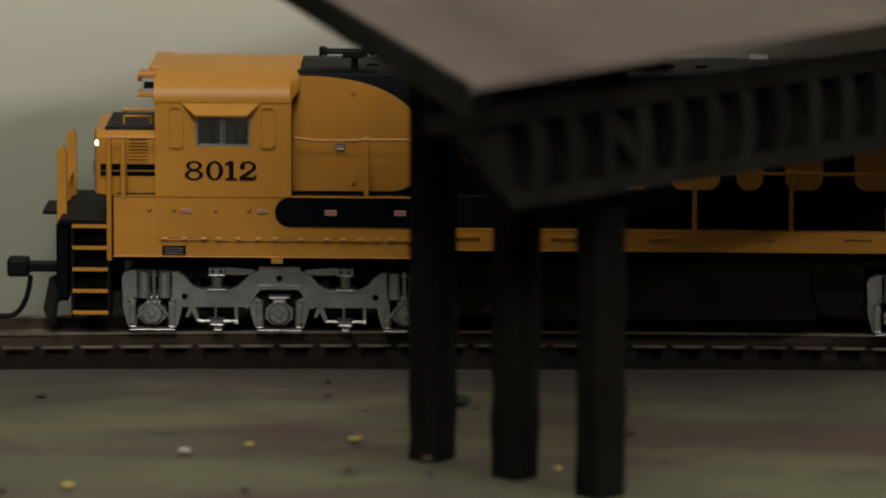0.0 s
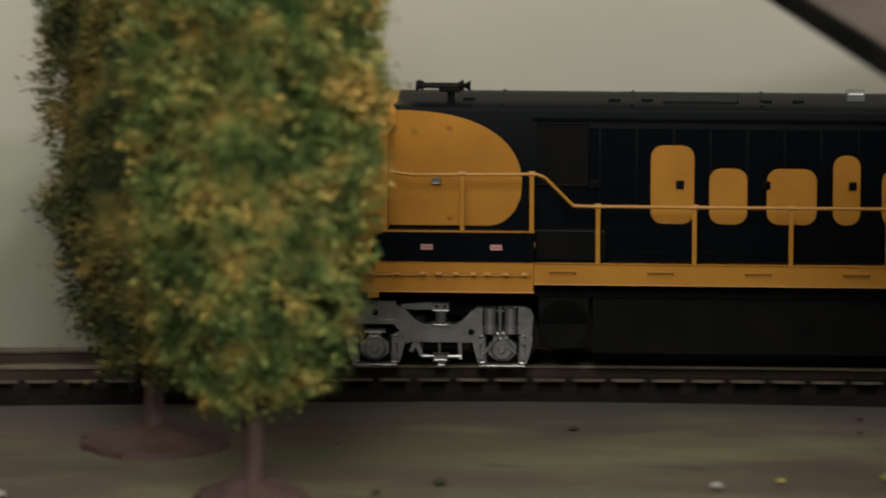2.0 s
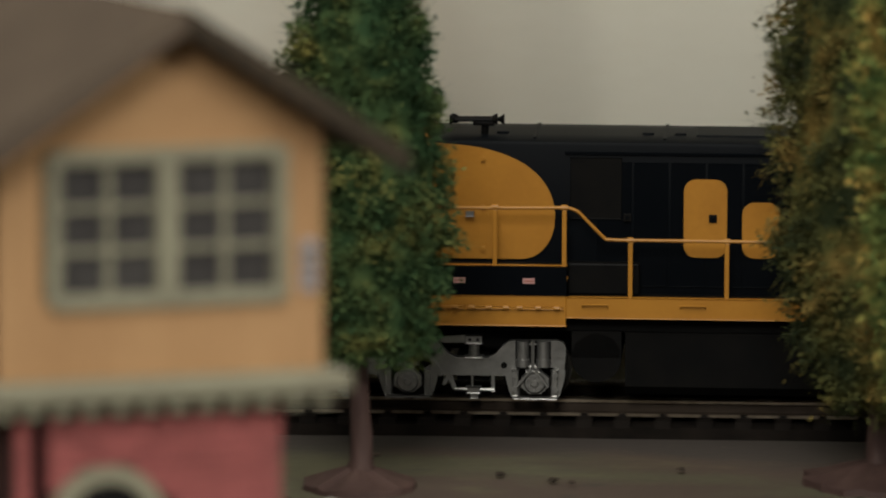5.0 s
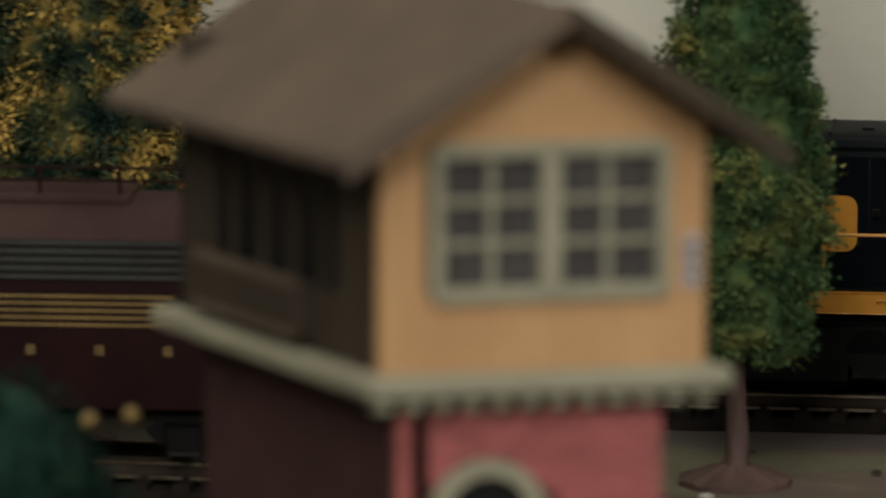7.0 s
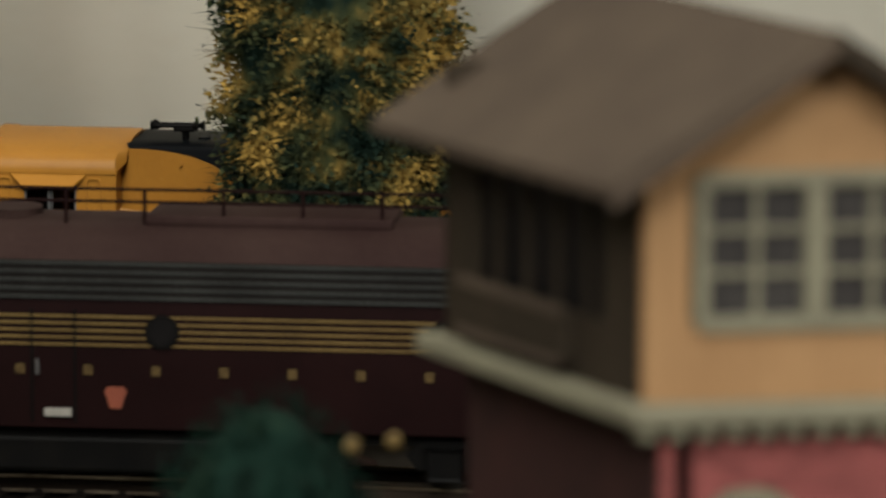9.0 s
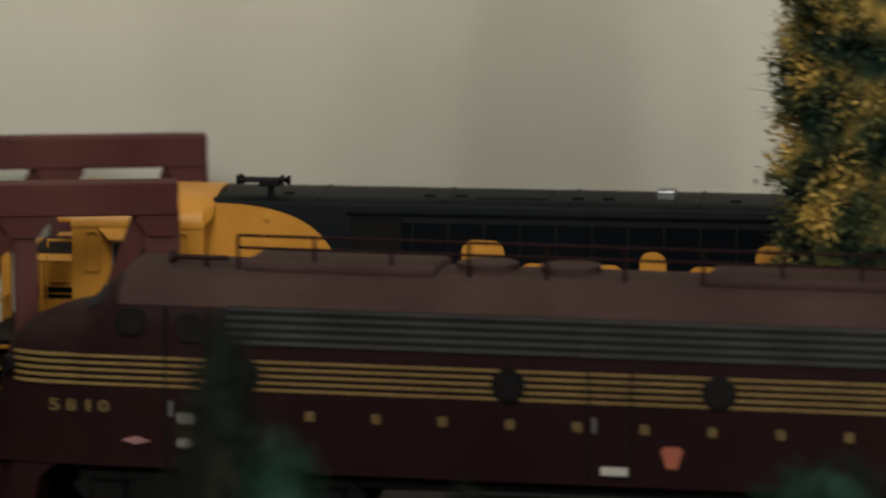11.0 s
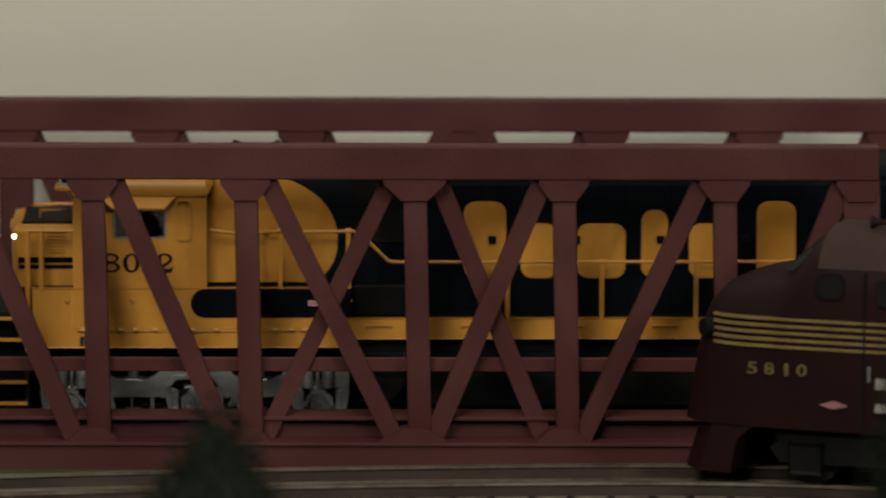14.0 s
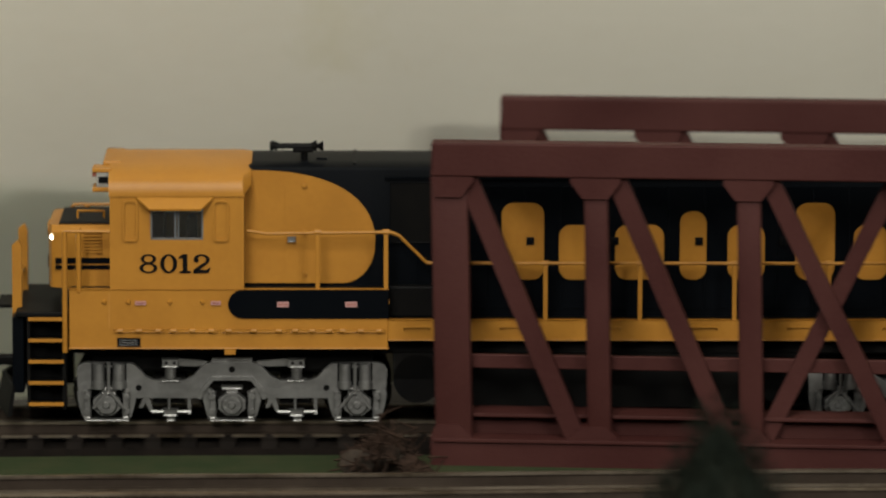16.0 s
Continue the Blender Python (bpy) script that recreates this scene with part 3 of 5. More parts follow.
            rod(bm, (0, 9.6 * sgn, 0), (0, 10.4 * sgn, 0), 2.0, n=14)
        rod(bm, (0, -9, 0), (0, 9, 0), 1.4, n=10)
        part("wheel", bm, WHEEL, w, "dark steel wheels on an axle", smooth=True)
    bm = bmesh.new()
    rect(bm, -27, 27, -9.5, 9.5, 9.6, 13.6, 0.6)
    rect(bm, -15, -9, -11.5, 11.5, 4, 9)
    rect(bm, 9, 15, -11.5, 11.5, 4, 9)
    part("bolster", bm, BLACK, t)
    return t


def text_mesh(word, size, depth):
    cu = bpy.data.curves.new("number", "FONT")
    cu.body, cu.size, cu.extrude, cu.space_character = word, size, depth, 1.08
    cu.offset = 0.02 * size
    ob = bpy.data.objects.new("number", cu)
    me = bpy.data.meshes.new_from_object(ob)
    bpy.data.objects.remove(ob)
    bpy.data.curves.remove(cu)
    return me


def number(word, x0, x1, z0, z1, y, material, parent, name="number"):
    """Raised figures on a side that faces -y, fitted into x0..x1 and z0..z1."""
    me = text_mesh(word, 1.0, 0.01)
    co = np.array([v.co for v in me.vertices])
    lo, hi = co.min(0), co.max(0)
    for v in me.vertices:
        x = x0 + (v.co.x - lo[0]) / (hi[0] - lo[0]) * (x1 - x0)
        z = z0 + (v.co.y - lo[1]) / (hi[1] - lo[1]) * (z1 - z0)
        v.co = Vector((x, y - (0.1 if v.co.z > 0 else -0.05), z)) * MM
    me.materials.append(material)
    ob = new(name, me)
    ob.parent = parent
    return ob


def bowl(bm, cx, cz, w, h, tw, th, y, a0=0, a1=360, n=28):
    """A ring or arc of a numeral, thick at its sides (tw) and thin at top and foot (th)."""
    for k in range(n):
        q = []
        for a, inside in ((k, 0), (k + 1, 0), (k + 1, 1), (k, 1)):
            t = radians(a0 + (a1 - a0) * a / n)
            q.append((cx + (w - tw * inside) * math.cos(t), cz + (h - th * inside) * math.sin(t)))
        slab(bm, q, y - 0.1, y + 0.05)


def serif_numerals(x0, z0, h, y, material, parent):
    """The cab's figures 8 0 1 2, wide slab-serif forms."""
    u = h / 3.7

    def block(bm, a, b, c, d):
        rect(bm, x0 + a * u, x0 + b * u, y - 0.1, y + 0.05, z0 + c * u, z0 + d * u)

    bm = bmesh.new()
    bowl(bm, x0 + 1.75 * u, z0 + 1.0 * u, 1.75 * u, 1.0 * u, 0.72 * u, 0.30 * u, y)
    bowl(bm, x0 + 1.75 * u, z0 + 2.77 * u, 1.5 * u, 0.93 * u, 0.66 * u, 0.30 * u, y)
    part("numeral", bm, material, parent)
    bm = bmesh.new()
    bowl(bm, x0 + 5.65 * u, z0 + 1.85 * u, 1.65 * u, 1.85 * u, 0.82 * u, 0.32 * u, y)
    part("numeral", bm, material, parent)
    bm = bmesh.new()
    block(bm, 8.35, 9.25, 0.3, 3.7)
    block(bm, 7.7, 9.9, 0, 0.42)
    slab(bm, [(x0 + a * u, z0 + b * u) for a, b in ((8.4, 3.7), (7.6, 3.15), (7.6, 2.8), (8.4, 3.0))], y - 0.1, y + 0.05)
    part("numeral", bm, material, parent)
    bm = bmesh.new()
    bowl(bm, x0 + 12.0 * u, z0 + 2.62 * u, 1.55 * u, 1.08 * u, 0.72 * u, 0.32 * u, y, -50, 180)
    slab(bm, [(x0 + a * u, z0 + b * u) for a, b in ((13.05, 1.8), (12.4, 2.05), (10.4, 0.7), (10.4, 0.15), (11.4, 0.55))], y - 0.1, y + 0.05)
    slab(bm, [(x0 + a * u, z0 + b * u) for a, b in ((10.4, 0), (13.3, 0), (13.75, 1.05), (13.4, 1.05), (13.0, 0.62), (10.9, 0.70), (10.4, 0.5))], y - 0.1, y + 0.05)
    bowl(bm, x0 + 10.95 * u, z0 + 2.55 * u, 0.5 * u, 0.5 * u, 0.48 * u, 0.48 * u, y, n=12)
    part("numeral", bm, material, parent)


def rounded(x0, x1, z0, z1, r, n=5):
    pts = []
    for cx, cz, a0 in ((x1 - r, z1 - r, 0), (x0 + r, z1 - r, 90), (x0 + r, z0 + r, 180), (x1 - r, z0 + r, 270)):
        for k in range(n + 1):
            a = radians(a0 + 90 * k / n)
            pts.append((cx + r * math.cos(a), cz + r * math.sin(a)))
    return pts


def build_engine():
    e = tagged(new("diesel_engine"), "yellow and dark blue six-axle model diesel locomotive on the main line", "locomotive")
    body = part("underframe", rect(bmesh.new(), -14, 190, -13.5, 13.5, 13.2, 16.6, 0.3), BLACK, e, "black underframe")
    # front side sill, deep, and the long narrow sill
    for sgn in (-1, 1):
        s = bar("side_sill", -13.2, 46.6, 15.5 * sgn, 17.0 * sgn, 14.7, 26.0, YELLOW, e, 0.2)
        for x0, x1 in ((-4.8, 4.6), (5.2, 14.6), (15.2, 27.6), (28.2, 36.5), (37.0, 46.0)):     # hinge bars
            bm = bmesh.new()
            rect(bm, x0, x1, 17.0 * sgn, 17.35 * sgn, 17.9, 18.4, 0.08)
            for k in range(3):
                xx = x0 + (x1 - x0) * (0.12 + 0.38 * k)
                rod(bm, (xx - 0.5, 17.4 * sgn, 18.2), (xx + 0.5, 17.4 * sgn, 18.2), 0.42, n=8)
            part("hinge", bm, YELLOW, s)
        for x in (-5.7, 2.1, 10.2, 18.2):
            bar("door_seam", x - 0.08, x + 0.08, 16.9 * sgn, 17.06 * sgn, 18.6, 25.4, mat("seam_shadow_paint", (0.35, 0.15, 0.015)) if x < -5 and sgn < 0 else YELLOW, s)
        for x in (-2.1, 5.7, 11.8, -6.6):
            part("latch", rod(bmesh.new(), (x, 17 * sgn, 23.6), (x, 17.5 * sgn, 23.6), 0.5, 0.25, n=8), YELLOW, s, smooth=True)
        pts = [(46.7, 25.9)] + [(19.3 + 2.7 * math.cos(radians(a)), 23.2 + 2.7 * math.sin(radians(a))) for a in range(90, 271, 15)] + [(46.7, 20.5)]
        part("battery_cover", slab(bmesh.new(), pts, 17.0 * sgn, 17.25 * sgn), NAVY, s, "dark blue round-ended panel")
        for x0, x1, z0, z1 in ((-0.8, 1.2, 23.1, 23.8), (13.4, 15.2, 23.1, 23.8), (25.8, 28.0, 22.7, 23.7), (38.6, 40.8, 22.7, 23.7)):
            bar("label_plate", x0, x1, 17.2 * sgn, 17.36 * sgn, z0, z1, PINK, s)
            bar("label_line", x0 + 0.2, x1 - 0.2, 17.3 * sgn, 17.4 * sgn, (z0 + z1) / 2 - 0.1, (z0 + z1) / 2 + 0.1, ORANGE, s)
        np_ = bar("maker_plate", -4.2, 0.1, 17.0 * sgn, 17.3 * sgn, 15.2, 16.8, BLACK, s, 0.1, "small dark metal plate")
        for k in range(3):
            bar("plate_line", -3.8, -0.4, 17.28 * sgn, 17.36 * sgn, 15.4 + 0.45 * k, 15.55 + 0.45 * k, ALU, np_)
        bar("jack_pad", 15.9, 18.0, 15.8 * sgn, 17.1 * sgn, 13.6, 14.7, YELLOW, s)
        n = bar("walkway_edge", 46.6, 192, 15.6 * sgn, 17.0 * sgn, 16.3, 20.2, YELLOW, e, 0.15)
        for x in range(52, 190, 18):
            part("grab_iron", rod(rod(rod(bmesh.new(), (x - 2.3, 17.4 * sgn, 18.9), (x + 2.3, 17.4 * sgn, 18.9), 0.16, n=6), (x - 2.3, 17 * sgn, 18.3), (x - 2.3, 17.4 * sgn, 18.9), 0.16, n=6), (x + 2.3, 17 * sgn, 18.3), (x + 2.3, 17.4 * sgn, 18.9), 0.16, n=6), YELLOW, n)
    deck = bmesh.new()
    rect(deck, -13, 46.6, -15.6, 15.6, 24.8, 25.8)
    rect(deck, 46.6, 192, -15.6, 15.6, 19.0, 20.0)
    rect(deck, 46.6, 60, -13, 13, 20.0, 26.0, 0.4)
    part("walkway", deck, BLACK, e, "black walkway deck")
    # long hood
    ring = [(-11, 19.5), (-11, 47.6), (-10.7, 48.2), (-9.6, 48.6), (-5, 48.8), (5, 48.8), (9.6, 48.6), (10.7, 48.2), (11, 47.6), (11, 19.5)]
    hood = part("long_hood", extrude_x(bmesh.new(), ring, 19.5, 188), NAVY, e, "dark blue long hood", smooth=True)
    for sgn in (-1, 1):
        p = part("nose_curve_panel", slab(bmesh.new(), ellipse_panel(), 11.0 * sgn, 11.3 * sgn), YELLOW, hood, "yellow rounded panel")
        for x, z in ((30.9, 45.0), (30.9, 28.2), (30.9, 36.0)):
            part("door_knob", rod(bmesh.new(), (x, 11.2 * sgn, z), (x, 11.8 * sgn, z), 0.45, n=8), YELLOW, p, smooth=True)
        for x in (22.5, 27.2, 31.8):
            bar("panel_seam", x - 0.06, x + 0.06, 11.2 * sgn, 11.38 * sgn, 27, 46.2 if x < 30 else 43.5, YELLOW, p)
        bar("door_latch", 27.7, 29.2, 11.2 * sgn, 11.8 * sgn, 34.2, 35.2, ALU, p, 0.1)
        for k in range(20):
            x = 52 + k * 6.8
            bar("hood_door", x, x + 6.3, 10.95 * sgn, 11.22 * sgn, 21.5, 44.6, NAVY, hood, 0.06)
        bar("radiator_screen", 47, 56.5, 10.95 * sgn, 11.35 * sgn, 34, 45.4, BLACK, hood, 0.1)
        bar("hood_rib", 46, 187, 10.9 * sgn, 11.4 * sgn, 46.0, 46.5, NAVY, hood)
    bm = bmesh.new()
    for x in (33, 60, 66, 88, 94, 118, 142, 150, 172):
        rect(bm, x, x + 2.2, -4.5, -2.5, 48.5, 49.2, 0.2)
    for x in range(40, 186, 24):
        rect(bm, x, x + 0.6, -9.4, 9.4, 48.0, 48.9, 0.1)
    rect(bm, 70, 84, -6, 6, 48.4, 49.1, 0.3)
    part("roof_hatch", bm, NAVY, hood, "low dark hatches along the roof")
    rect_bm = rect(bmesh.new(), 104, 107.5, -2.5, 2.5, 48.6, 50.4, 0.3)
    part("exhaust_stack", rect_bm, ALU, hood, "pale exhaust stack")
    # plain rounded yellow blocks in place of the road's name
    for x0, x1, z1 in ((68.0, 76.0, 41.6), (78.8, 85.8, 37.4), (89.4, 98.6, 37.4), (101.6, 106.6, 40.0), (110.6, 117.6, 37.4), (123.4, 130.8, 41.6), (134.4, 140.8, 37.4)):
        part("lettering_block", slab(bmesh.new(), rounded(x0, x1, 27.0, z1, 2.2), -11.42, -11.15), YELLOW, hood, "plain yellow painted block")
    for x in (57.6, 73.4, 89.3, 105.2, 121.1, 137.0, 152.9):
        lt = bar("hood_latch", x - 0.75, x + 0.75, -11.75, -11.4, 33.6, 35.1, BLACK, hood, 0.1, "small square door latch")
        part("latch_pin", rod(bmesh.new(), (x, -11.95, 34.35), (x, -11.7, 34.35), 0.32, n=10), NAVY, lt, smooth=True)
    # cab
    cab = new("cab")
    cab.parent = e
    cab["label"] = "yellow cab with arched roof"
    X0, X1 = -5.5, 19.6
    for sgn in (-1, 1):
        y0, y1 = 16.0 * sgn, 17.0 * sgn
        bm = bmesh.new()
        o = [(X0, 26.0), (X1, 26.0), (X1, 44.0), (X0, 44.0)]
        q = [(2.1, 35.4), (12.0, 35.4), (12.0, 41.5), (2.1, 41.5)]
        ov = [[bm.verts.new((x, y, z)) for x, z in o] for y in (y0, y1)]
        qv = [[bm.verts.new((x, y, z)) for x, z in q] for y in (y0, y1)]
        for k in range(4):
            k2 = (k + 1) % 4
            bm.faces.new((ov[1][k], ov[1][k2], qv[1][k2], qv[1][k]))
            bm.faces.new((ov[0][k2], ov[0][k], qv[0][k], qv[0][k2]))
            bm.faces.new((ov[0][k], ov[0][k2], ov[1][k2], ov[1][k]))
            bm.faces.new((qv[0][k2], qv[0][k], qv[1][k], qv[1][k2]))
        part("cab_side", bm, YELLOW, cab)
        win = bar("window_pane", 2.1, 12.0, 16.3 * sgn, 16.45 * sgn, 35.4, 41.5, CLEAR, cab)
        win.visible_shadow = False
        bm = bmesh.new()
        for a in ((2.1, 2.45, 35.4, 41.5), (11.65, 12.0, 35.4, 41.5), (2.1, 12.0, 35.4, 35.75), (2.1, 12.0, 41.2, 41.5), (6.55, 6.95, 35.4, 41.5), (7.2, 7.45, 35.4, 41.5)):
            rect(bm, a[0], a[1], 16.4 * sgn, 16.9 * sgn, a[2], a[3])
        part("window_frame", bm, ALU, win)
        bm = bmesh.new()   # sunshade
        v = [(-0.6, 17.0, 43.6), (14.0, 17.0, 43.6), (11.6, 19.4, 41.6), (2.0, 19.4, 41.6), (-0.6, 17.0, 43.2), (14.0, 17.0, 43.2), (11.6, 19.3, 41.25), (2.0, 19.3, 41.25)]
        vs = [bm.verts.new((x, y * sgn, z)) for x, y, z in v]
        for f in ((0, 1, 2, 3), (7, 6, 5, 4), (0, 4, 5, 1), (1, 5, 6, 2), (2, 6, 7, 3), (3, 7, 4, 0)):
            bm.faces.new([vs[i] for i in f])
        part("sunshade", bm, YELLOW, cab, "yellow window awning")
        for x0, x1 in ((-3.1, -0.2), (13.8, 16.8)):
            bm = bmesh.new()
            o, i = rounded(x0, x1, 35.1, 42.9, 0.8, 3), rounded(x0 + 0.35, x1 - 0.35, 35.45, 42.55, 0.6, 3)
            for k in range(len(o)):
                k2 = (k + 1) % len(o)
                q = [bm.verts.new((p[0], y, p[1])) for y in (17.0 * sgn, 17.4 * sgn) for p in (o[k], o[k2], i[k2], i[k])]
                for f in ((4, 5, 6, 7), (0, 1, 5, 4), (3, 2, 6, 7)):
                    bm.faces.new([q[j] for j in f])
            part("wind_deflector_frame", bm, YELLOW, cab)
        if sgn < 0:
            serif_numerals(0.0, 29.1, 3.6, -17.08, BLACK, cab)
    for name, x in (("cab_front", X0), ("cab_rear", X1 - 1.0)):
        bm = bmesh.new()
        if name == "cab_rear":
            rect(bm, x, x + 1, -16, 16, 26, 44)
        else:
            rect(bm, x, x + 1, -16, 16, 26, 37)
            for a in ((-16, -13), (-5, 5), (13, 16)):
                rect(bm, x, x + 1, a[0], a[1], 37, 44)
            rect(bm, x, x + 1, -13, -5, 42.5, 44)
            rect(bm, x, x + 1, 5, 13, 42.5, 44)
        part(name, bm, YELLOW, cab)
    arch = [(17.25 * math.sin(radians(a)) ** 0.86, 44.2 + 5.2 * math.cos(radians(a)) ** 0.80) for a in range(0, 91, 9)]
    ringc = [(-17.25, 43.6)] + [(-y, z) for y, z in arch[:0:-1]] + [(0, 49.4)] + arch[1:] + [(17.25, 43.6)]
    bm = bmesh.new()
    loft(bm, [[(X0 - 0.2, y, z) for y, z in ringc], [(X1 - 0.2 , y, z) for y, z in ringc], [(X1 + 0.1 + 1.2, y * 0.8, min(z, 52)) if z > 45 else (X1 + 0.1, y, z) for y, z in ringc]])
    part("cab_roof", bm, YELLOW, cab, smooth=True)
    bm = bmesh.new()
    rect(bm, 1, 4.5, -9.5, -1, 26, 39.5, 0.5)
    rect(bm, 8.5, 10.5, -6, -2, 26, 38.2, 0.8)
    rect(bm, 13, 17, -8, 8, 26, 41, 0.5)
    part("cab_interior", bm, BLACK, cab, "dark control stand and seats")
    for sgn in (-1,):
        nb = bar("number_board", X0 - 2.6, X0 + 0.2, 10.6 * sgn - 2.6, 10.6 * sgn + 2.6, 44.8, 47.6, WHITE, cab, 0.1, "pale number board in a yellow frame")
        bar("board_line", X0 - 2.2, X0 - 0.4, 10.6 * sgn - 2.75, 10.6 * sgn + 2.75, 45.6, 46.8, BLACK, nb)
        bm = bmesh.new()
        rect(bm, X0 - 3.4, X0 + 0.2, 10.6 * sgn - 2.8, 10.6 * sgn + 2.8, 47.6, 48.4, 0.15)
        part("board_frame", bm, YELLOW, nb)
        bar("board_frame", X0 - 3.4, X0 + 0.2, 10.6 * sgn - 2.8, 10.6 * sgn + 2.8, 43.9, 44.8, YELLOW, nb, 0.15)
        bar("board_visor", X0 - 3.4, X0 - 2.6, 10.6 * sgn - 2.4, 10.6 * sgn + 2.4, 46.8, 47.6, ORANGE, nb)
    bar("cab_visor", X0 - 1.6, X0 + 2, -9, 9, 47.4, 49.2, YELLOW, cab, 0.4)
    # nose
    nose = part("short_hood", loft(bmesh.new(), [[(x, y * s, z) for y, z in ((-12, 25.5), (-12, 36.0), (-10.6, 37.2), (10.6, 37.2), (12, 36.0), (12, 25.5))] for x, s in ((-17.3, 0.80), (-16.7, 0.92), (-15.0, 1.0), (-5.5, 1.0))]), YELLOW, e, "yellow short nose hood", smooth=True)
    part("nose_top", rect(bmesh.new(), -15.4, -5.6, -9.5, 9.5, 37.1, 37.7, 0.3), BLACK, nose, "dark anti-slip nose top")
    part("nose_grab", rod(rod(rod(bmesh.new(), (-12.0, -7, 39.4), (-7.0, -7, 39.4), 0.25, n=6), (-12, -7, 38), (-12, -7, 39.4), 0.25, n=6), (-7, -7, 38), (-7, -7, 39.4), 0.25, n=6), YELLOW, nose)
    for sgn in (-1, 1):
        for z0, z1 in ((29.0, 29.8), (30.1, 31.2)):
            bar("nose_stripe", -16.0, -5.6, 12.0 * sgn, 12.12 * sgn, z0, z1, NAVY, nose)
        for k in range(7):
            bar("louvre", -10.6, -7.2, 12.0 * sgn, 12.5 * sgn, 32.2 + 0.62 * k, 32.5 + 0.62 * k, YELLOW, nose)
        bar("nose_door_frame", -11.4, -11.1, 12.0 * sgn, 12.25 * sgn, 26, 37, YELLOW, nose)
    bar("front_stripe", -17.52, -17.3, -9, 9, 29.0, 31.2, NAVY, nose)
    h = part("headlight", rod(rod(bmesh.new(), (-17.9, -2.2, 35.2), (-16.4, -2.2, 35.2), 1.2, n=14), (-17.9, 2.2, 35.2), (-16.4, 2.2, 35.2), 1.2, n=14), YELLOW, nose, "twin headlight housing", smooth=True)
    part("lens", rod(bmesh.new(), (-16.6, -9.4, 35.0), (-16.6, -11.2, 35.0), 0.5, n=10), LENS, h, "lit white lens", smooth=True)
    # front platform, steps, pilot
    plat = bar("front_platform", -23.3, -13, -16.5, 16.5, 20.6, 21.6, BLACK, e, 0.2, "black front platform")
    bar("drop_step", -27.4, -23.1, -6, 6, 20.6, 21.3, BLACK, plat, 0.1)
    for sgn in (-1, 1):
        st = part("step_well", rect(rect(rect(bmesh.new(), -21.2, -20.6, 11.5 * sgn, 16.4 * sgn, 3.0, 21.0), -14.6, -13.9, 11.5 * sgn, 16.4 * sgn, 3.0, 21.0), -21.0, -14.0, 11.2 * sgn, 11.8 * sgn, 3.0, 21.0), BLACK, e, "black step well")
        for k in range(5):
            z = 4.2 + k * 4.05
            tr_ = bar("tread", -20.8, -14.3, 12.0 * sgn, 16.8 * sgn, z - 0.5, z + 0.1, BLACK, st)
            bar("step_edge", -20.9, -14.3, 16.75 * sgn, 17.1 * sgn, z - 0.4, z + 0.25, YELLOW, st, 0, "yellow step edge")
        part("corner_rail", rod(rod(bmesh.new(), (-14.0, 17.0 * sgn, 14), (-14.0, 17.0 * sgn, 37.0), 0.5, n=8), (-14.0, 17.0 * sgn, 37.0), (X0, 17.2 * sgn, 37.0), 0.32, n=8), YELLOW, e, "yellow corner handrail", smooth=True)
        part("corner_rail", rod(bmesh.new(), (-11.4, 16.8 * sgn, 25.5), (-11.4, 16.8 * sgn, 37.0), 0.5, n=8), YELLOW, e, smooth=True)
        fp = bmesh.new()
        slab(fp, [(-24.2, 16.0), (-22.4, 16.0), (-22.4, 33.2), (-23.0, 34.4), (-24.2, 33.4)], 9.6 * sgn, 11.0 * sgn)
        part("end_post", fp, YELLOW, e, "tall yellow end post")
        part("end_rail", rod(bmesh.new(), (-23.2, 10.5 * sgn, 26), (-23.2, 3.0 * sgn, 26), 0.35, n=8), YELLOW, e)
    bar("pilot", -24.0, -21.8, -15.5, 15.5, 6.0, 20.6, NAVY, e, 0.3, "dark pilot plate")
    bm = bmesh.new()
    for sgn in (-1, 1):
        vs = [bm.verts.new((x, y * sgn, z)) for x, y, z in ((-24.0, 15.5, 7.5), (-26.8, 0.2, 7.5), (-28.0, 0.2, 1.4), (-25.0, 15.5, 1.4), (-23.4, 15.5, 7.5), (-26.0, 0.2, 7.5), (-27.1, 0.2, 1.4), (-24.2, 15.5, 1.4))]
        for f in ((0, 1, 2, 3), (7, 6, 5, 4), (0, 4, 5, 1), (1, 5, 6, 2), (2, 6, 7, 3), (3, 7, 4, 0)):
            bm.faces.new([vs[i] for i in f])
    part("snow_plough", bm, BLACK, e, "black snow plough")
    bm = bmesh.new()
    rect(bm, -31.1, -23.0, -1.3, 1.3, 8.8, 10.6, 0.3)
    rect(bm, -34.6, -30.4, -2.0, 2.0, 7.9, 11.4, 0.6)
    c = part("coupler", bm, BLACK, e, "black knuckle coupler")
    path = [(-30.0 - 7.2 * (k / 10) ** 1.7, -3.5, 8.6 - 7.8 * math.sin(min(k * 0.135, 1.0) * math.pi / 2)) for k in range(11)]
    part("brake_hose", tube(bmesh.new(), path, 0.5), BLACK, c, "curled black brake hose", smooth=True)
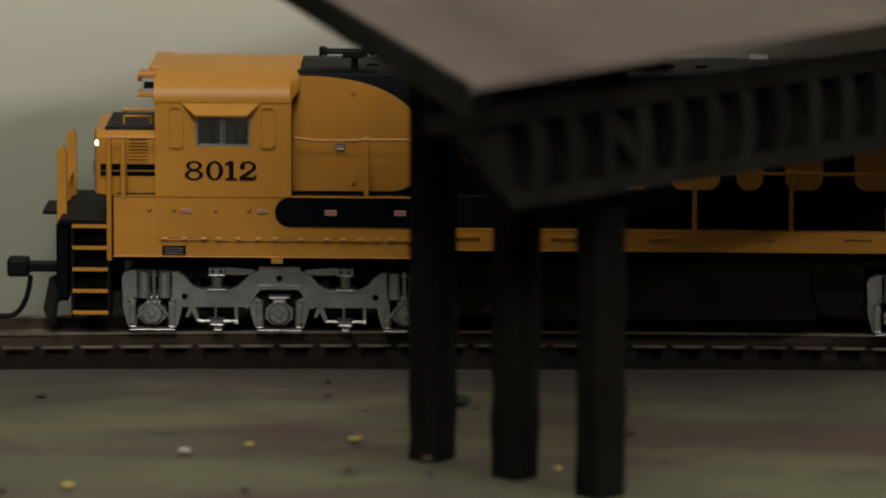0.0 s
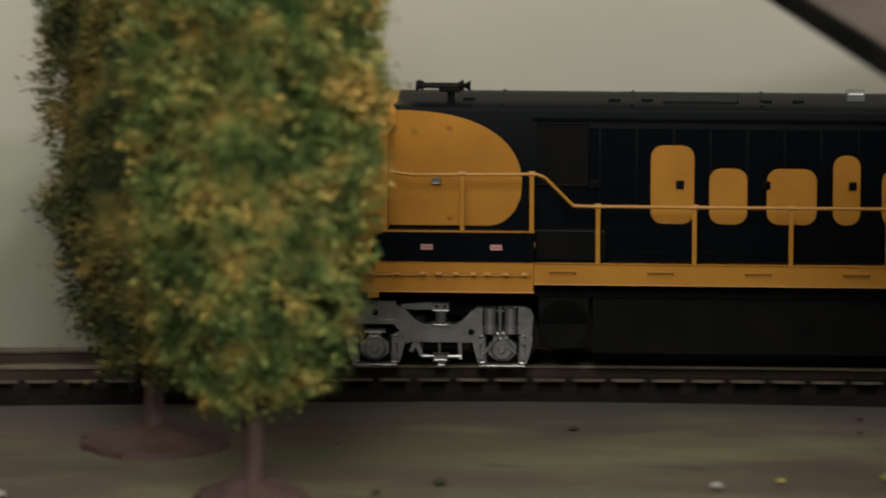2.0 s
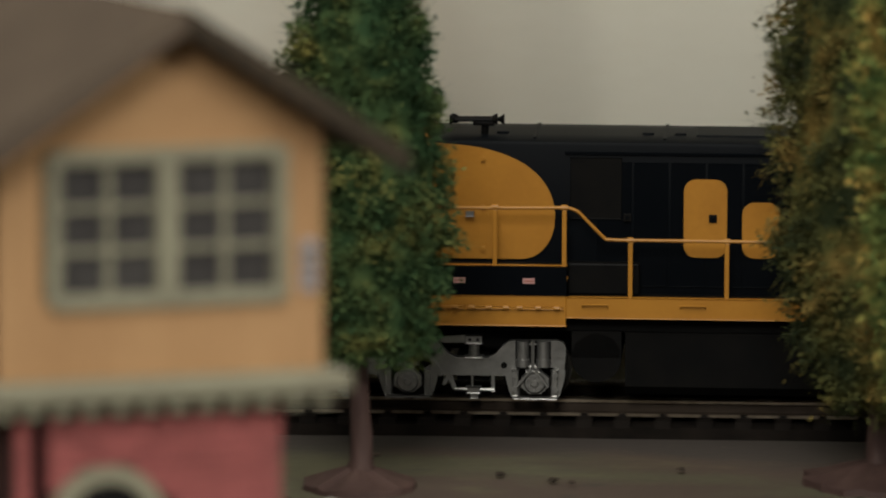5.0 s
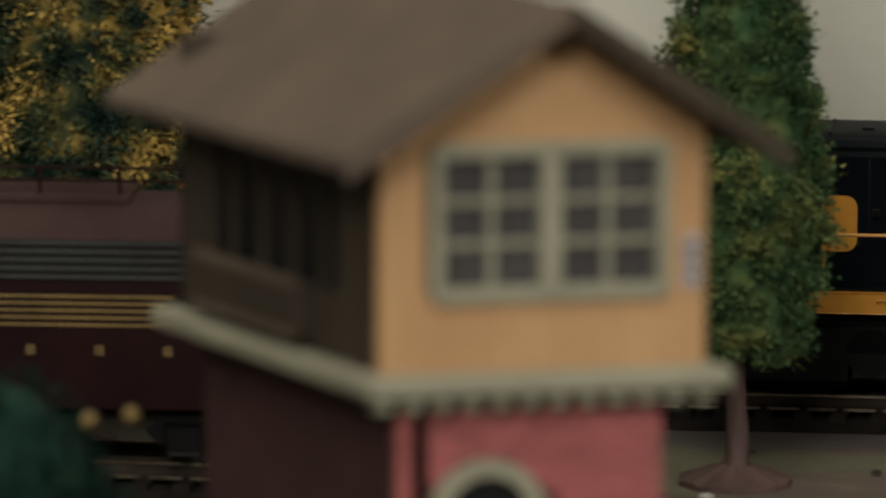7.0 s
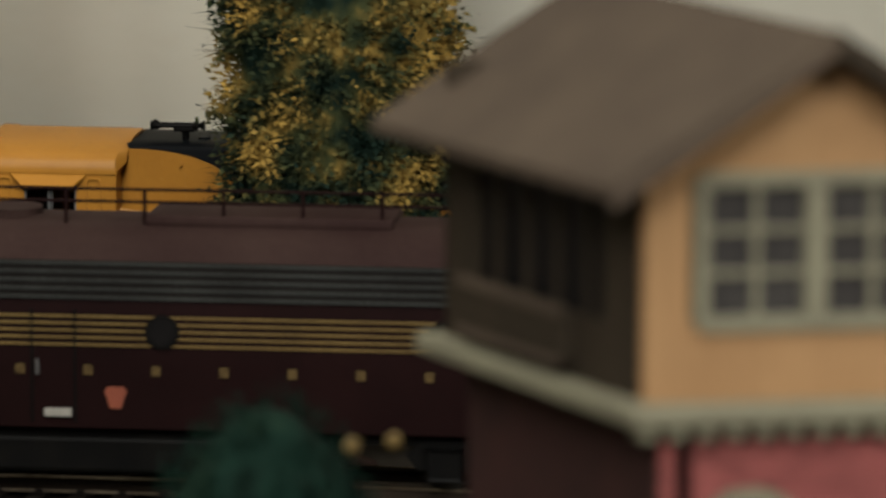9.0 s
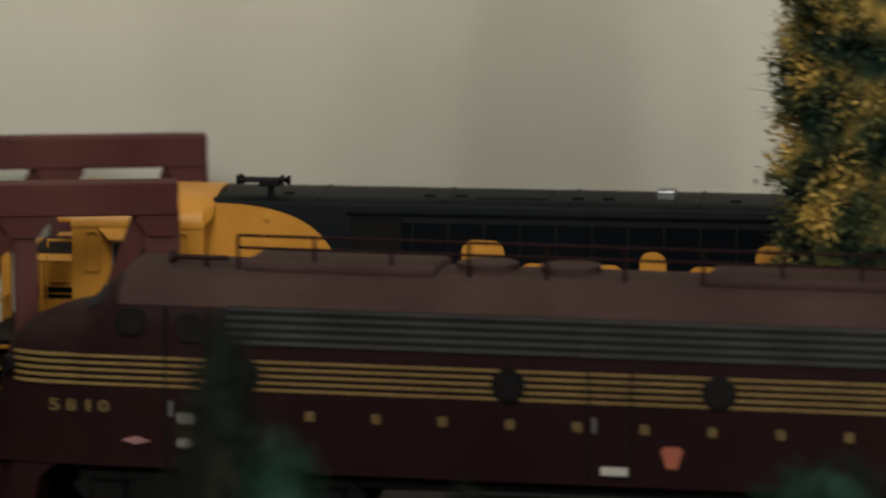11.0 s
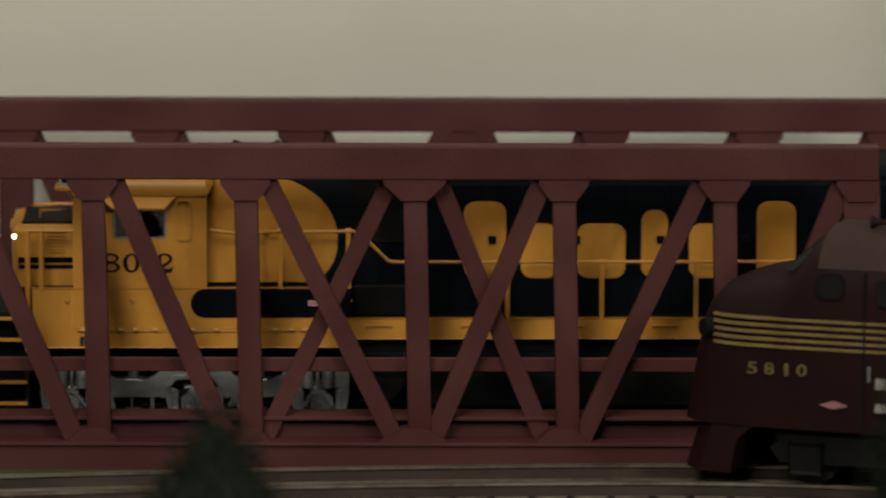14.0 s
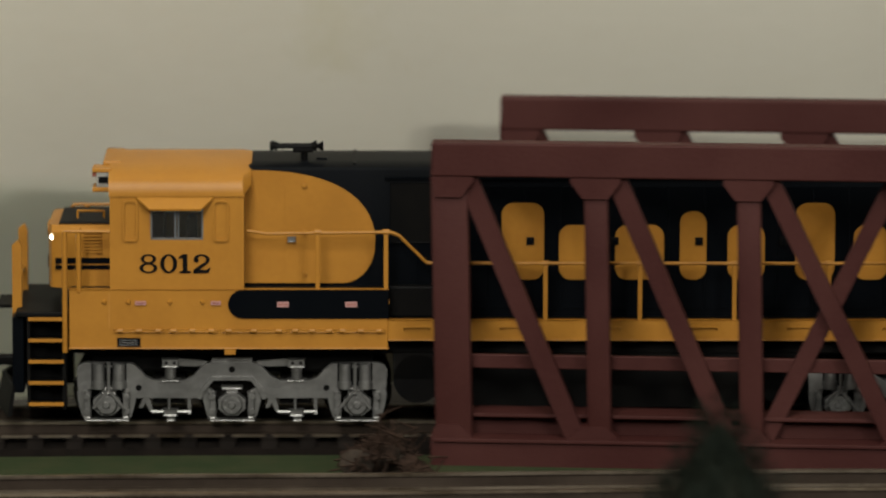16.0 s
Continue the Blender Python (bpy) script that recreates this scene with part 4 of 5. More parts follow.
    # side handrails
    for sgn in (-1, 1):
        y = 16.4 * sgn
        bm = bmesh.new()
        path = [(20.2, y, 37.0), (24, y, 36.5), (47.0, y, 36.8), (48.6, y, 36.2), (53.8, y, 31.0), (56, y, 30.9), (190, y, 30.9)]
        for a, b in zip(path, path[1:]):
            rod(bm, a, b, 0.32, n=8)
        hr = part("handrail", bm, YELLOW, e, "thin yellow handrail", smooth=True)
        for x, z0, z1 in [(33.4, 22.8, 37.2), (46.2, 22.8, 37.2)] + [(58.4 + 17.75 * k, 16.8, 31.3) for k in range(8)]:
            bm = bmesh.new()
            rect(bm, x - 0.42, x + 0.42, y - 0.35, y + 0.35, z0, z1 - 0.8, 0.12)
            rod(bm, (x - 0.6, y, z1 - 0.4), (x + 0.6, y, z1 - 0.4), 0.55, n=8)
            rod(bm, (x, y + 0.5 * sgn, z0 + 0.8), (x, y - 1.0 * sgn, z0 + 0.8), 0.7, n=8)
            part("stanchion", bm, YELLOW, hr)
    # horn
    bm = bmesh.new()
    rod(bm, (30.8, -5.0, 48.4), (30.8, -5.0, 50.8), 0.7, n=8)
    rect(bm, 28.6, 32.6, -6.2, -3.8, 50.4, 51.3, 0.2)
    for y, x0, x1 in ((-5.9, 24.3, 33.2), (-5.0, 25.2, 34.4), (-4.1, 24.6, 33.0)):
        rod(bm, (x0 + 0.9, y, 51.5), (x1 - 0.9, y, 51.5), 0.42, n=8)
        rod(bm, (x0, y, 51.5), (x0 + 1.0, y, 51.5), 1.05, 0.42, n=12)
        rod(bm, (x1 - 1.0, y, 51.5), (x1, y, 51.5), 0.42, 1.05, n=12)
    part("air_horn", bm, BLACK, e, "black triple air horn on a bracket", smooth=True)
    # tank and reservoirs
    ringt = [(-14.6, 3.2), (-14.9, 13.4), (14.9, 13.4), (14.6, 3.2), (12.8, 1.5), (-12.8, 1.5)]
    part("fuel_tank", loft(bmesh.new(), [[(x, y, z) for y, z in ringt] for x in (57.5, 60, 114, 116.4)]), BLACK, e, "black fuel tank")
    for x in (52.2, 120.6):
        bm = bmesh.new()
        for sgn in (-1, 1):
            rod(bm, (x, 6 * sgn, 8.6), (x, 15.2 * sgn, 8.6), 4.6, n=24)
            rect(bm, x - 4.6, x + 4.6, 6 * sgn, 15.2 * sgn, 8.6, 13.6)
        part("air_reservoir", bm, BLACK, e, "round-ended black air tank", smooth=True)
    truck(e, 17.2, "silver three-axle truck")
    truck(e, 155.2, "silver three-axle truck")
    bar("rear_pilot", 190, 193, -16, 16, 4, 20, NAVY, e)
    return e


# ---- through truss bridge ----
def build_bridge():
    b = tagged(new("truss_bridge"), "oxide red plastic through truss bridge over the main line", "bridge")
    b.location = (-0.0003, 1.1675, -0.0008)

    def truss(name, y, xl, xr, inner):
        t = new("truss")
        t.parent = b
        t["label"] = name
        L = xr - xl
        X = [xl + L * k for k in (0.0, 0.173, 0.334, 0.512, 0.669, 0.838, 1.0)]
        y0, y1 = y - 1.6, y + 1.6
        z0, z1 = 7.6, 70.0
        part("top_chord", rect(bmesh.new(), xl, xr, y - 2.6, y + 2.6, z1 - 6.3, z1, 0.35), BRIDGE, t)
        ch = part("bottom_chord", rect(bmesh.new(), xl, xr, y - 2.4, y + 2.4, z0, z0 + 6.2, 0.3), BRIDGE, t)
        zt, zb = z1 - 6.0, z0 + 6.0
        for k, x in enumerate(X):
            w = 4.2 if 0 < k < 6 else 6.6
            xc = x + (3.2 if k == 0 else -3.2 if k == 6 else 0)
            bm = rect(bmesh.new(), xc - w / 2 - 0.1, xc + w / 2 + 0.1, y - 1.7, y + 1.7, zb - 2, zt + 1, 0.35)
            for v in bm.verts:
                v.co.x += (zt - v.co.z) * 0.022
            part("post", bm, BRIDGE, t, smooth=True)
            gw = 4.6
            up = [(xc - gw - (1.6 if k == 3 else 0), zt + 1), (xc + gw + (1.6 if k == 3 else 0), zt + 1), (xc + gw + (1.0 if k == 3 else 0), zt - 1.2), (xc + 2.4, zt - 4.2), (xc - 2.4, zt - 4.2), (xc - gw - (1.0 if k == 3 else 0), zt - 1.2)]
            up = [(min(max(p, xl), xr), q) for p, q in up]
            part("gusset", slab(bmesh.new(), up, y - 2.3, y + 2.3), BRIDGE, t)
            lw = 6.2 if k == 3 else 4.6
            lo = [(xc - lw, zb - 2), (xc + lw, zb - 2), (xc + lw, zb + 1.2), (xc + 2.2, zb + 3.4), (xc - 2.2, zb + 3.4), (xc - lw, zb + 1.2)]
            lo = [(min(max(p, xl), xr), q) for p, q in lo]
            part("gusset", slab(bmesh.new(), lo, y - 2.25, y + 2.25), BRIDGE, t)
        for k in range(6):
            a, c = (X[k] + 3.6, X[k + 1] - 3.0) if k < 3 else (X[k + 1] - 3.6, X[k] + 3.0)
            if k in (0, 5):
                a += 2.6 if k == 0 else -2.6
            dz = zt - zb
            ang = math.atan2(dz, c - a)
            px, pz = 2.15 * math.sin(ang), 2.15 * math.cos(ang)
            pts = [(a - px, zt + pz * 0), (a + px, zt), (c + px, zb), (c - px, zb)]
            part("diagonal", slab(bmesh.new(), pts, y - 1.15, y + 1.15), BRIDGE, t)
        for a, c in ((X[3] - 4.0, X[2] + 3.0), (X[3] + 4.0, X[4] - 3.0)):     # counter braces
            dz = zt - zb
            ang = math.atan2(dz, c - a)
            px = 2.0 * math.sin(ang)
            part("counter_brace", slab(bmesh.new(), [(a - px, zt), (a + px, zt), (c + px, zb), (c - px, zb)], y + inner * 1.3, y + inner * 2.6), BRIDGE, t)
        part("chord_flange", rect(bmesh.new(), xl + 0.5, xr - 0.5, y - 3.0, y + 8.5, z0 + 6.2, z0 + 6.9, 0.15), BRIDGE, t)
        part("guard_rail", rect(bmesh.new(), xl + 1, xr - 1, y + inner * 2.2, y + inner * 3.4, 27.0, 29.6, 0.2), BRIDGE, t)
        return X

    XF = truss("near truss", -32.5, -90.0, 85.6, 1)
    XB = truss("far truss", 32.5, -81.6, 96.0, -1)
    bm = bmesh.new()
    vs = [bm.verts.new(p) for p in ((-88, -29.9, 8.0), (83, -29.9, 8.0), (94, 29.9, 8.0), (-80, 29.9, 8.0), (-88, -29.9, 9.2), (83, -29.9, 9.2), (94, 29.9, 9.2), (-80, 29.9, 9.2))]
    for f in ((3, 2, 1, 0), (4, 5, 6, 7), (0, 1, 5, 4), (1, 2, 6, 5), (2, 3, 7, 6), (3, 0, 4, 7)):
        bm.faces.new([vs[i] for i in f])
    part("deck", bm, BRIDGE, b, "red bridge deck")
    for y in (-27.6, 27.6):
        bar("stringer", -84, 84, y - 1.4, y + 1.4, 9.2, 18.0, BRIDGE, b, 0.3)
        bar("stringer_flange", -84, 84, y - 4.2, y + 4.2, 18.0, 18.7, BRIDGE, b, 0.15)
    for x in (-84, 78):
        for y in (-32, 32):
            bar("bearing_block", x - 4, x + 8, y - 4, y + 4, -0.5, 7.6, TIE, b)
    return b


# ---- streamlined passenger engine ----
def build_streamliner():
    e = tagged(new("streamlined_engine"), "maroon streamlined passenger diesel with gold stripes on the front track", "locomotive")
    p0, p1 = polar(-2.85, 1.1140, RAIL_Z), polar(-12.75, 1.0780, RAIL_Z)
    d = p1 - p0
    e.matrix_basis = Matrix.Translation(p0) @ Matrix.Rotation(math.atan2(d.y, d.x), 4, "Z")
    prof = [(-16.0, 11.0), (-16.2, 22), (-16.0, 36.0), (-15.2, 40.0), (-13.2, 43.2), (-9.5, 45.2), (-4, 46.2), (4, 46.2), (9.5, 45.2), (13.2, 43.2), (15.2, 40.0), (16.0, 36.0), (16.2, 22), (16.0, 11.0)]

    def ring(x, wide, top):
        """A cross-section; the nose leans back with height."""
        up = [(y * wide, 11.0 + (z - 11.0) * top) for y, z in prof]
        return [(x + 0.17 * (z - 26.0) * max(0.0, min(1.0, (14.8 - x) / 10.0)), y, z) for y, z in up]

    side = [ring(x, w, t) for x, w, t in ((-2.0, 0.30, 0.45), (-1.7, 0.45, 0.54), (-0.9, 0.62, 0.62), (1.0, 0.80, 0.685), (4.8, 0.92, 0.735), (9.0, 0.975, 0.765), (14.8, 0.99, 0.79), (16.6, 0.995, 0.84), (19.2, 1.0, 0.93), (21.8, 1.0, 0.985), (24.4, 1.0, 1.0), (248, 1.0, 1.0))]
    shell = part("body_shell", loft(bmesh.new(), side), MAROON, e, "maroon body shell", smooth=True)
    roof = bmesh.new()
    rp = [(-15.35, 40.2), (-13.3, 43.4), (-9.55, 45.4), (-4, 46.4), (4, 46.4), (9.55, 45.4), (13.3, 43.4), (15.35, 40.2), (13.0, 42.6), (-13.0, 42.6)]
    extrude_x(roof, rp, 22.0, 247.5)
    part("roof_skin", roof, DUST, shell, "dusty maroon roof", smooth=True)
    for k in range(5):   # gold stripes
        z = 25.6 + k * 1.25
        bar("stripe", 14.4, 248, -16.36, -16.0, z, z + 0.42, GOLD, shell)
        bm = bmesh.new()
        pts = [(2.4, 13.5), (4.8, 14.95), (9.0, 15.85), (14.6, 16.08)]
        for (xa, ya), (xb, yb) in zip(pts, pts[1:]):
            v = [bm.verts.new(q) for q in ((xa, -ya - 0.35, z), (xb, -yb - 0.35, z), (xb, -yb - 0.35, z + 0.5), (xa, -ya - 0.35, z + 0.5), (xa, -ya + 0.4, z), (xb, -yb + 0.4, z), (xb, -yb + 0.4, z + 0.5), (xa, -ya + 0.4, z + 0.5))]
            for f in ((0, 1, 2, 3), (0, 4, 5, 1), (3, 2, 6, 7)):
                bm.faces.new([v[i] for i in f])
        part("stripe", bm, GOLD, shell)
    # grille band; shade behind the bars is put in as a dark backing
    g = bar("grille_band", 42.0, 246, -16.25, -15.6, 33.7, 40.6, GRILLE_SHADE, shell, 0, "long grey metal grille")
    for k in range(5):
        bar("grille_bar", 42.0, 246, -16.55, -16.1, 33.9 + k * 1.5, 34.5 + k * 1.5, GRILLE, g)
    for x in (45.0, 93.0, 130.5, 180.0, 215.0):
        w = part("porthole", rod(bmesh.new(), (x, -16.75, 28.3), (x, -15.6, 28.3), 3.0, n=28), BLACK, shell, "round dark porthole", smooth=True)
        part("porthole_glass", rod(bmesh.new(), (x, -16.9, 28.3), (x, -16.7, 28.3), 2.3, n=24), DARKGLASS, w, smooth=True)
    # cab windows, doors
    w = part("cab_window", slab(bmesh.new(), rounded(21.8, 27.2, 34.8, 39.6, 1.9), -16.5, -15.5), BLACK, shell, "dark cab side window")
    part("window_glass", slab(bmesh.new(), rounded(22.4, 26.6, 35.3, 39.1, 1.6), -16.6, -16.45), DARKGLASS, w)
    ws = bmesh.new()       # raked windscreen, proud of the slope
    vs = [ws.verts.new(p) for p in ((15.2, -12.6, 39.4), (15.2, -1.0, 40.4), (19.4, -1.0, 44.0), (19.4, -10.4, 43.0), (16.6, -12.6, 39.0), (16.6, -1.0, 40.0), (20.8, -1.0, 43.6), (20.8, -10.4, 42.6))]
    for f in ((0, 1, 2, 3), (7, 6, 5, 4), (0, 4, 5, 1), (1, 5, 6, 2), (2, 6, 7, 3), (3, 7, 4, 0)):
        ws.faces.new([vs[i] for i in f])
    part("windshield", ws, BLACK, shell, "dark windscreen")
    for x0, x1 in ((30.9, 38.6), (107.4, 115.0)):
        dr = new("side_door")
        dr.parent = shell
        for a in (x0, x1):
            bar("door_edge", a - 0.2, a + 0.2, -16.5, -16.1, 12, 40 if x0 < 100 else 32, BLACK, dr)
        bar("step_plate", x0 + 2.2, x1 - 0.6, -16.8, -16.0, 15.0 if x0 < 100 else 13.0, 16.5 if x0 < 100 else 14.4, WHITE, dr, 0.1, "pale step plate")
        if x0 < 100:
            bar("step_plate", x0 + 2.2, x1 - 0.6, -16.8, -16.0, 19.2, 21.1, WHITE, dr, 0.1, "pale step plate")
            part("door_window", slab(bmesh.new(), rounded(33.2, 37.2, 34.0, 39.0, 1.0), -16.55, -16.0), DARKGLASS, dr)
        part("door_handle", rod(bmesh.new(), (x0 + 1, -16.8, 20.5), (x0 + 1, -16.8, 23.2), 0.3, n=6), ALU, dr)
    for k in range(12):   # plain bars in place of the road's name
        x = 57.2 + 12.02 * k
        bm = bmesh.new()
        rect(bm, x - 0.8, x + 0.8, -16.42, -16.1, 20.5, 22.2)
        part("lettering_bar", bm, GOLDDIM, shell, "small plain gold shape")
    for digit, x, w in (("5", 9.5, 1.8), ("8", 12.6, 1.8), ("1", 16.3, 0.75), ("0", 18.6, 1.8)):
        number(digit, x, x + w, 20.7, 22.9, -16.35, GOLDDIM, shell)
    key = [(x, z + 1.2) for x, z in ((120.2, 16.4), (120.8, 17.2), (123.6, 17.2), (124.2, 16.4), (123.7, 15.2), (123.2, 13.4), (121.2, 13.4), (120.7, 15.2))]
    part("emblem", slab(bmesh.new(), key, -16.5, -16.1), ORANGE, shell, "plain orange-red emblem shape")
    part("builder_plate", slab(bmesh.new(), [(22.8, 15.8), (25.4, 16.6), (28.0, 15.8), (25.4, 15.1)], -16.5, -16.1), FADEDPINK, shell)
    h = part("headlight", rod(bmesh.new(), (-0.6, 0, 29.4), (5, 0, 29.4), 2.2, n=16), BLACK, shell, "unlit headlight", smooth=True)
    nl = part("number_light", rod(bmesh.new(), (0.5, -13.9, 28.2), (2.7, -11.4, 28.2), 1.7, n=14), BLACK, shell, "dark round class light", smooth=True)
    plans = []             # pilot, raked forward to its foot
    for z, dx, rear in ((12.2, 0.0, 13.4), (10.4, -0.5, 9.4), (8.4, -1.1, 7.4), (5.0, -2.1, 6.6), (2.2, -3.0, 6.3)):
        near = [(rear, -15.5), (3.0 + dx, -14.5), (0.0 + dx, -11.0), (-1.2 + dx, -7.0)]
        plans.append([(x, y, z) for x, y in near] + [(x, -y, z) for x, y in near[::-1]])
    part("pilot", loft(bmesh.new(), plans), MAROON, shell, smooth=True)
    # roof fittings
    for x0, x1 in ((43, 78), (126, 170), (196, 236)):
        part("roof_box", rect(bmesh.new(), x0, x1, -8.2, 8.2, 45.2, 47.6, 0.9), DUST, shell, "low roof housing", smooth=True)
    part("roof_fan", rod(rod(bmesh.new(), (86, 0, 46), (86, 0, 47.6), 5.5, n=24), (101, 0, 46), (101, 0, 47.6), 5.5, n=24), DUST, shell, smooth=True)
    for z in (49.8, 52.0):
        part("roof_rail", rod(bmesh.new(), (42, -7.2, z), (240, -7.2, z), 0.28, n=6), MAROON, shell)
    for k in range(15):
        x = 42 + k * 14
        part("rail_post", rod(bmesh.new(), (x, -7.2, 45.2), (x, -7.2, 52.1), 0.35, n=6), MAROON, shell)
    hn = bmesh.new()
    rod(hn, (31, -6, 47.6), (40, -6, 47.6), 0.5, 0.5, n=8)
    rod(hn, (31, -6, 47.6), (29.4, -6, 47.6), 0.5, 1.3, n=10)
    rod(hn, (36, -6, 45.5), (36, -6, 47.6), 0.5, n=6)
    part("air_horn", hn, MAROON, shell, "small maroon horn", smooth=True)
    for xm in (40, 200):
        t = new("truck")
        t.parent = e
        for sgn in (-1, 1):
            bm = slab(bmesh.new(), [(xm - 27, 7), (xm - 24, 9.6), (xm + 24, 9.6), (xm + 27, 7), (xm + 25, 4.4), (xm - 25, 4.4)], 12 * sgn, 13.6 * sgn)
            for xa in (-20, 0, 20):
                rect(bm, xm + xa - 3, xm + xa + 3, 12.6 * sgn, 14.6 * sgn, 2.6, 8.2, 0.5)
            part("side_frame", bm, BLACK, t)
        for xa in (-20, 0, 20):
            bm = bmesh.new()
            for sgn in (-1, 1):
                rod(bm, (xm + xa, 7.4 * sgn, 5.3), (xm + xa, 9.6 * sgn, 5.3), 5.25, n=24)
            part("wheel", bm, WHEEL, t, smooth=True)
    bar("underframe", 14, 246, -13, 13, 8.5, 11.4, BLACK, e)
    bar("fuel_tank", 84, 150, -14, 14, 2.5, 9, BLACK, e, 0.8)
    return e


# ---- trees ----
def crown_mesh(name, z0, z1, wide, deep, clumps, material, parent, seed, taper=0.45, base=0.35, leaf=0.85, bristle=0.12, ragged=1.6, per=15):
    rng = np.random.default_rng(seed)
    u = rng.uniform(0, 1, clumps * 3)

    def prof(q):
        w = (q + 0.02) ** base * (1.0 - q + 0.004) ** taper
        return w / ((base / (base + taper)) ** base * (taper / (base + taper)) ** taper)
    keep = rng.uniform(0, 1, len(u)) < prof(u)
    u = u[keep][:clumps]
    a = rng.uniform(0, 2 * np.pi, len(u))
    rad = prof(u) * (0.93 + 0.10 * np.sin(a * 3 + u * 17 + seed) * np.sin(u * 23 + seed)) * rng.uniform(0.76, 1.0, len(u))
    c = np.stack([np.cos(a) * rad * wide, np.sin(a) * rad * deep, z0 + u * (z1 - z0)], 1)
    n = len(u) * per
    cc = np.repeat(c, per, 0)
    out = np.stack([cc[:, 0], cc[:, 1], 0.35 * (cc[:, 2] - (z0 + z1) / 2)], 1)
    out /= np.linalg.norm(out, axis=1)[:, None] + 1e-9
    p = cc + rng.normal(0, ragged * 0.62, (n, 3)) + out * rng.uniform(-0.5, ragged * 0.5, (n, 1))
    d1 = rng.normal(0, 1, (n, 3)) + out * 0.6
    d1 /= np.linalg.norm(d1, axis=1)[:, None]
    d2 = np.cross(d1, rng.normal(0, 1, (n, 3)))
    d2 /= np.linalg.norm(d2, axis=1)[:, None] + 1e-9
    la = leaf * rng.uniform(0.6, 1.3, (n, 1))
    lb = la * 0.62
    thin = rng.uniform(0, 1, n) < bristle
    d1[thin] = out[thin] + rng.normal(0, 0.35, (thin.sum(), 3))
    la[thin] *= 2.4
    lb[thin] *= 0.22
    v = np.stack([p - d1 * la * 0.5, p + d2 * lb * 0.6, p + d1 * la, p - d2 * lb * 0.6], 1).reshape(-1, 3) * MM
    f = np.arange(n * 4).reshape(-1, 4)
    crown = raw_mesh(name, v.tolist(), f.tolist(), material, parent)
    # dark inner mass, uneven
    bm = bmesh.new()
    bmesh.ops.create_icosphere(bm, subdivisions=4, radius=1.0)
    for w in bm.verts:
        q = (w.co.z + 1) / 2
        k = prof(q) / max(math.hypot(w.co.x, w.co.y), 1e-3) * 0.74
        k *= 1 + 0.18 * noise.noise(w.co * 4 + Vector((seed, 0, 0)))
        w.co = Vector((w.co.x * k * wide, w.co.y * k * deep, z0 + 1 + q * (z1 - z0 - 3)))
    part("inner_foam", bm, material, crown)
    return crown


def tree(az, r, z0, z1, wide, deep, clumps, material, seed, label, trunk_r=2.1, base_r=9.5, lean=0.0, **kw):
    t = tagged(new("tree"), label, "tree", "model trees")
    t.location = polar(az, r, GROUND_Z)
    t.rotation_euler = (0, lean, seed * 1.7)
    bm = bmesh.new()
    rings, rng = [], random.Random(seed)
    for k in range(9):
        q = k / 8
        z = q * (z0 + 14)
        rr = trunk_r * (1.0 - 0.35 * q) + (base_r * 0.32 - trunk_r) * max(0, 1 - q * 7) ** 2
        rings.append([(rr * (1 + 0.12 * math.sin(3 * j + k)) * math.cos(j * math.pi / 6) + 0.3 * math.sin(k), rr * math.sin(j * math.pi / 6), z) for j in range(12)])
    loft(bm, rings)
    for k in range(7):
        a = k * 0.9 + seed
        rod(bm, (0, 0, z0 + 2), (math.cos(a) * wide * 0.6, math.sin(a) * deep * 0.6, z0 + 9 + k), 0.9, 0.3, n=6)
    part("trunk", bm, BARK, t, "ridged brown trunk", smooth=True)
    bm = bmesh.new()       # moulded root disc
    top = bm.verts.new((0, 0, 3.4))
    prev = [top]
    N = 30
    ringsr = []
    for q, h in ((0.25, 2.8), (0.6, 1.6), (1.0, 0.3), (1.02, -1.0)):
        ringsr.append([bm.verts.new((base_r * q * (1 + 0.13 * noise.noise(Vector((j * 0.7, q * 3, seed)))) * math.cos(2 * math.pi * j / N), base_r * q * (1 + 0.13 * noise.noise(Vector((j * 0.7, q * 3, seed)))) * math.sin(2 * math.pi * j / N), h + 0.3 * math.sin(j * 2.3))) for j in range(N)])
    for j in range(N):
        bm.faces.new((top, ringsr[0][j], ringsr[0][(j + 1) % N]))
        for a, b in zip(ringsr, ringsr[1:]):
            bm.faces.new((a[j], b[j], b[(j + 1) % N], a[(j + 1) % N]))
    part("root_base", bm, BARK, t, "moulded brown root disc", smooth=True)
    crown_mesh("crown", z0, z1, wide, deep, clumps, material, t, seed, **kw)
    return t


def conifer(az, r, top, wide, material, seed, label, **kw):
    t = tagged(new("conifer"), label, "conifer", "small conifers")
    t.location = polar(az, r, GROUND_Z)
    part("trunk", rod(bmesh.new(), (0, 0, -1), (0, 0, top * 0.8), 1.3, 0.4, n=8), BARK, t)
    crown_mesh("crown", 2.0, top, wide, wide, 520, material, t, seed, **kw)
    return t


